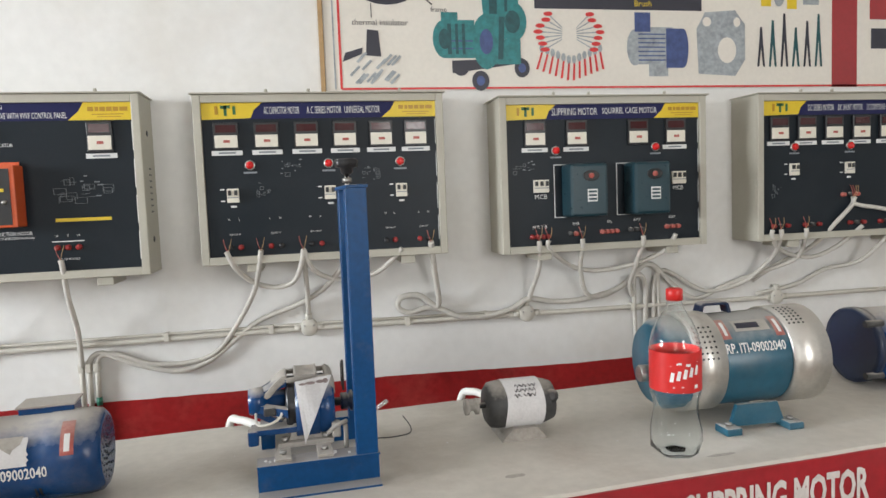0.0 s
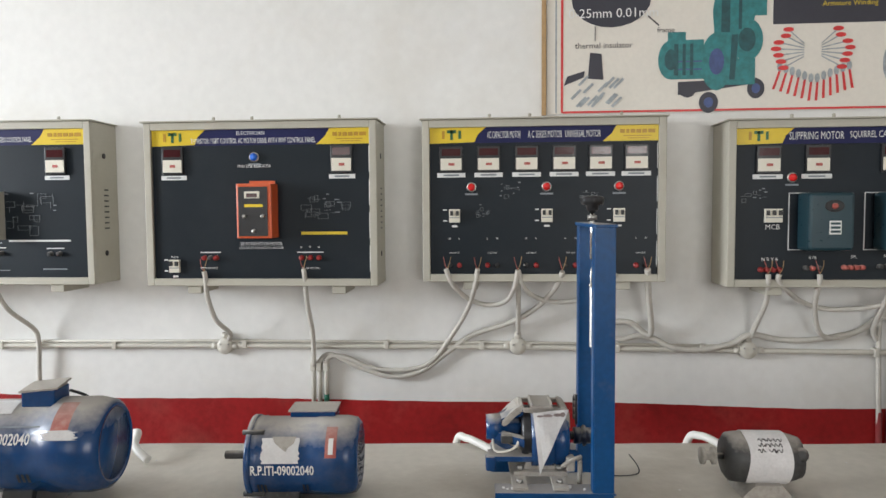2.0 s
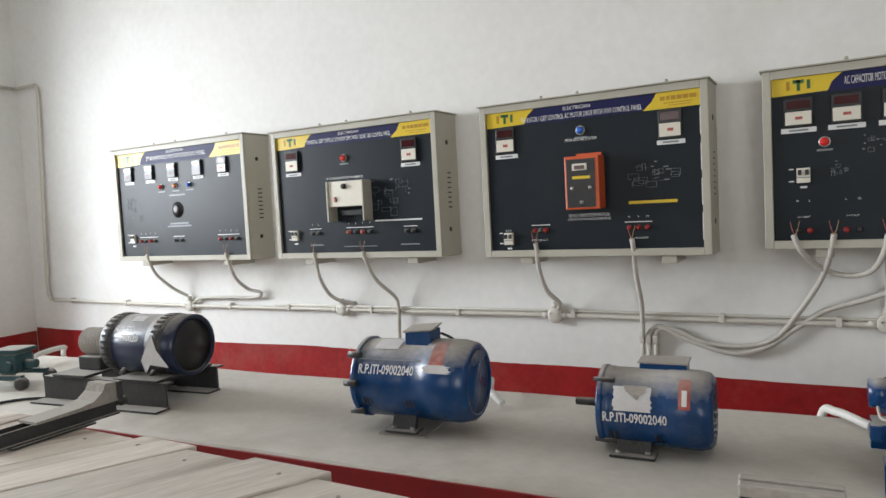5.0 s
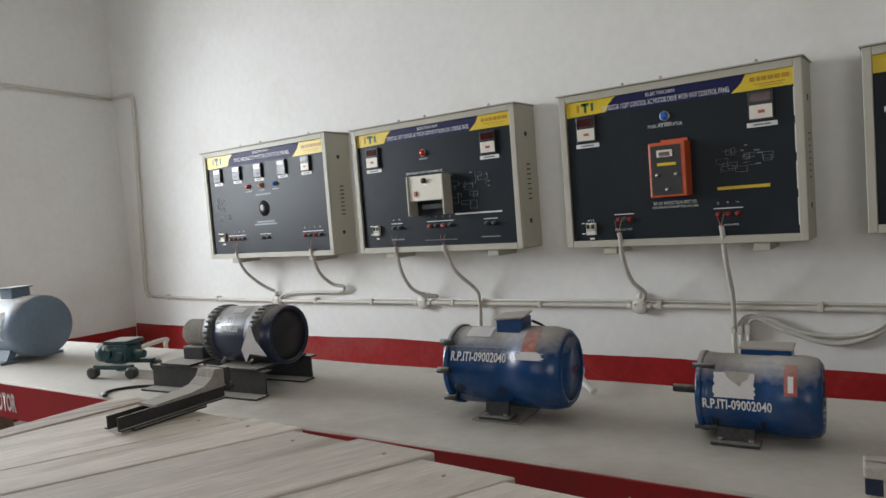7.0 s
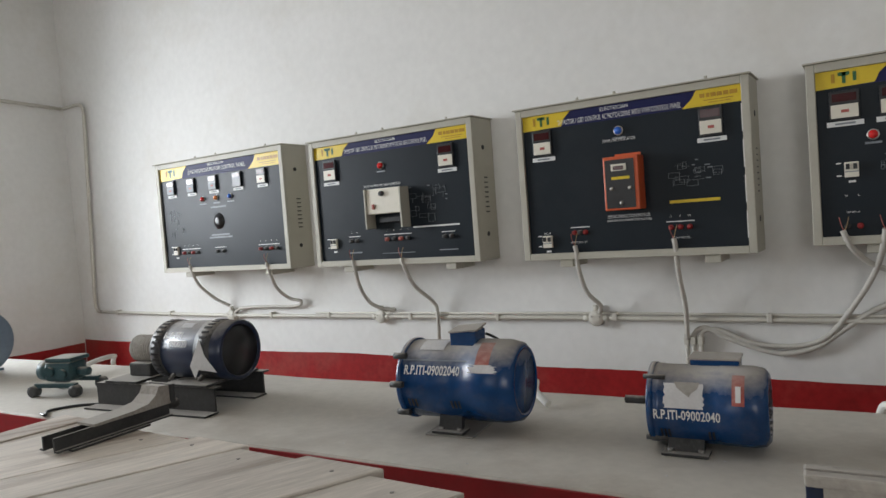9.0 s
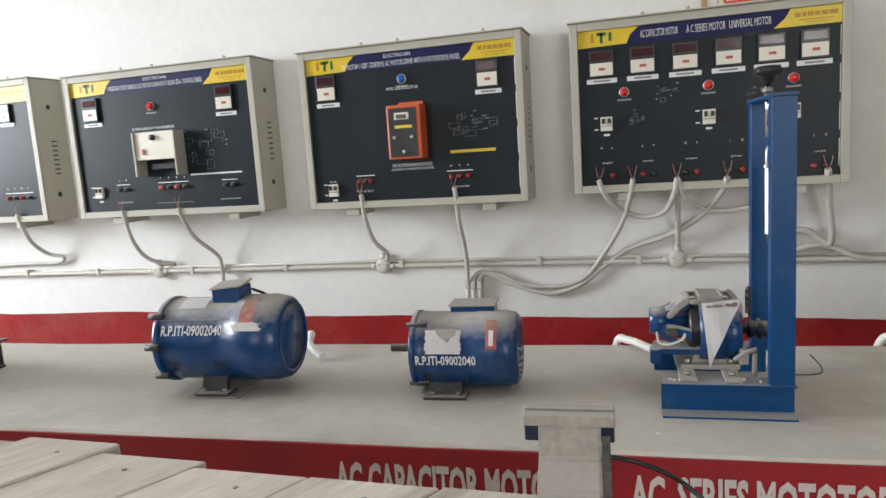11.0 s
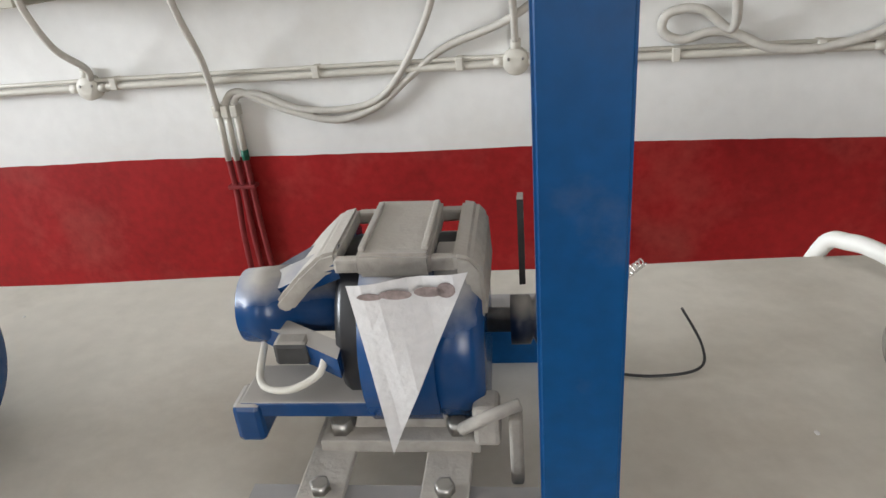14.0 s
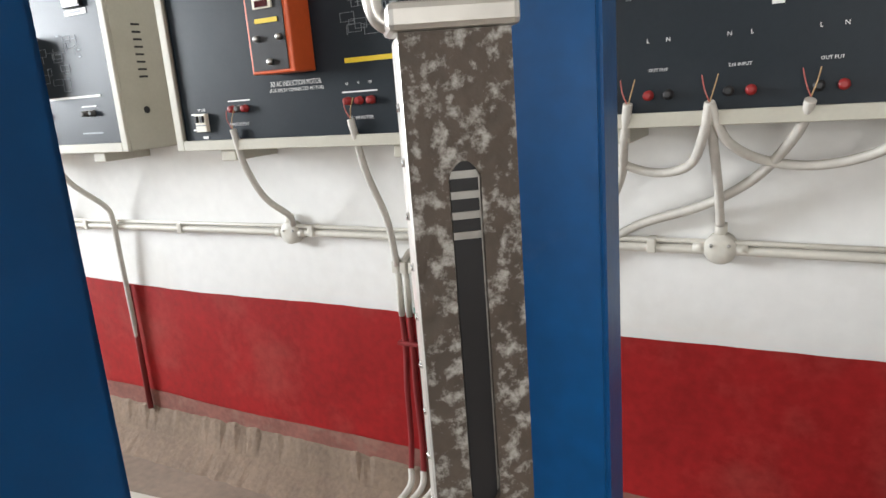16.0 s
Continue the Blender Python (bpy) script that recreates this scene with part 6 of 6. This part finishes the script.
for a, b, s in ((0.034, 0.03, 1.6), (0.040, 0.035, 1.1), (0.128, 0.028, 2.0), (0.121, 0.034, 1.3), (0.135, 0.038, 1.4), (0.110, 0.030, 0.9), (0.160, 0.028, 0.9), (0.015, 0.033, 0.8), (0.022, 0.028, 0.7), (0.185, 0.040, 0.8)):
    o = copy_thing(c0, ST @ pose(a, b, 0.0585))
    o.matrix_world = ST @ pose(a, b, 0.0585, 0, 0, 500 * a) @ Matrix.Diagonal((s * 1.3, s, s * 0.8, 1))

# ---- the plank worktable ----
TZ = 0.945
table = thing("plank_worktable", pose(0, 0, 0), "worn grey timber plank worktable", "worktable")
dirv = Vector((math.sin(radians(26)), math.cos(radians(26)), 0))
nrm = Vector((dirv.y, -dirv.x, 0))
rnd = random.Random(31)
NEAR, FAR = 0.30, 0.99
LEFT, RIGHT = -1.51, 0.20
u = -3.6
origin = Vector((0, FAR, 0))
while u < 0.75:
    wdt = rnd.uniform(0.12, 0.165)
    a, b = u + 0.0015, u + wdt - 0.0015
    u += wdt
    mid = (a + b) / 2
    xm = nrm.x * mid + dirv.x * (0.955 - nrm.y * mid) / dirv.y
    end = 0.982 - 0.032 * min(max((xm + 0.75) / 0.4, 0), 1) + rnd.uniform(-0.012, 0.010)
    poly = []
    ok = True
    for o, yy in ((a, NEAR), (b, NEAR), (b, end), (a, end)):
        base = nrm * o
        tt = (yy - base.y) / dirv.y
        x = base.x + dirv.x * tt
        poly.append((min(max(x, LEFT), RIGHT), yy))
    if poly[2][0] - poly[3][0] < 0.02 and poly[1][0] - poly[0][0] < 0.02:
        continue
    dz = rnd.uniform(-0.002, 0.002)
    bm = prism(poly, TZ - 0.035 + dz, TZ + dz, "xy")
    bmesh.ops.remove_doubles(bm, verts=bm.verts[:], dist=0.001)
    bmesh.ops.bevel(bm, geom=[e for e in bm.edges], offset=0.002, segments=1, affect="EDGES")
    part("plank", bm, WOOD, table)
    for yy in (end - 0.04, NEAR + 0.06):
        base = nrm * ((a + b) / 2)
        x = base.x + dirv.x * (yy - base.y) / dirv.y
        if LEFT + 0.05 < x < RIGHT - 0.05:
            part("nail_hole", lathe([(TZ + dz - 0.002, 0.0035), (TZ + dz + 0.0008, 0.0035)], "z", 8, pose(x + rnd.uniform(-0.03, 0.03), yy, 0)), IRON, table)
for y in (NEAR + 0.04, FAR - 0.08):
    part("rail", B((LEFT + RIGHT) / 2, y, TZ - 0.085, RIGHT - LEFT - 0.04, 0.045, 0.09, 0.004), WOOD, table)
for x in (LEFT + 0.1, -0.65, RIGHT - 0.1):
    for y in (NEAR + 0.04, FAR - 0.08):
        part("leg", B(x, y, (TZ - 0.13) / 2, 0.07, 0.07, TZ - 0.13, 0.004), WOOD, table)


def vise(m, mat_jaw, label):
    """A woodworking vise: rails along y, a tall moving jaw at the far end, and its screw."""
    v = thing("bench_vise", m, label, "bench vise", "vises on the worktable")
    for x in (-0.022, 0.022):
        rl = bmesh.new()
        box(rl, x, 0.0, 0.022, 0.006, 0.30, 0.032, 0.001)
        box(rl, x + (0.006 if x > 0 else -0.006), 0.0, 0.007, 0.016, 0.30, 0.004)
        part("rail", rl, IRON, v, "dusty iron slide rail")
    saddle = prism([(-0.06, 0.038), (0.15, 0.038), (0.15, 0.086), (0.118, 0.089), (0.108, 0.070), (0.085, 0.053), (0.045, 0.047), (-0.06, 0.044)], -0.034, 0.034, "yz")
    part("jaw_casting", saddle, GREYDUST, v, "dust-covered curved jaw casting")
    part("web", prism([(0.06, 0.036), (0.145, 0.036), (0.145, 0.082), (0.122, 0.082), (0.10, 0.052)], -0.004, 0.004, "yz"), IRON, v)
    part("jaw_plate", B(0, 0.152, 0.066, 0.092, 0.01, 0.046, 0.002), IRON, v, "flat jaw plate")
    part("screw", lathe([(-0.05, 0.009), (0.178, 0.009), (0.178, 0.013), (0.192, 0.013), (0.193, 0.006)], "y", 18, pose(0, 0, 0.026)), IRON, v, "steel screw end")
    part("bed_plate", B(0, -0.02, 0.0025, 0.085, 0.20, 0.005, 0.001), IRON, v)
    return v


vise(pose(-1.245, 0.930, TZ + 0.002, 0, 0, 2) @ Matrix.Scale(0.82, 4), IRON, "dusty black iron bench vise at the table's edge")

# second vise, its jaw standing above the table's edge
v = thing("bench_vise", pose(0.033, 0.985, TZ, 0, 0, 4), "dust-caked iron vise with a wood-lined jaw", "bench vise", "vises on the worktable")
arm = prism([(-0.14, -0.10), (-0.10, -0.005), (-0.05, 0.008), (-0.015, 0.03), (-0.004, 0.07), (0.016, 0.07), (0.022, -0.10)], -0.034, 0.036, "yz")
bmesh.ops.bevel(arm, geom=arm.edges[:], offset=0.003, segments=2, affect="EDGES")
part("jaw_arm", arm, GREYDUST, v, "curved dust-covered jaw arm")
part("jaw_plate", B(0, 0.012, 0.058, 0.102, 0.012, 0.034, 0.002), DARKBLUE, v, "dark blue jaw plate")
part("wood_liner", B(0, -0.001, 0.072, 0.104, 0.016, 0.014, 0.0025), GREYDUST, v, "worn wooden jaw liner")
part("wood_liner", B(0, 0.018, 0.073, 0.104, 0.014, 0.013, 0.0025), GREYDUST, v)
part("side_cheek", prism([(-0.10, -0.10), (0.02, -0.10), (0.018, 0.05), (-0.004, 0.05), (-0.02, 0.02)], 0.0365, 0.046, "yz"), IRON, v, "dark side of the casting")
tagged(mesh_object("loose_cable", tube([(0.075, 0.99, 0.972), (0.11, 1.0, 0.962), (0.15, 0.985, 0.953), (0.18, 0.94, 0.949)], 0.0028, 8), BLACK), "short black cable on the table's edge", "cable")
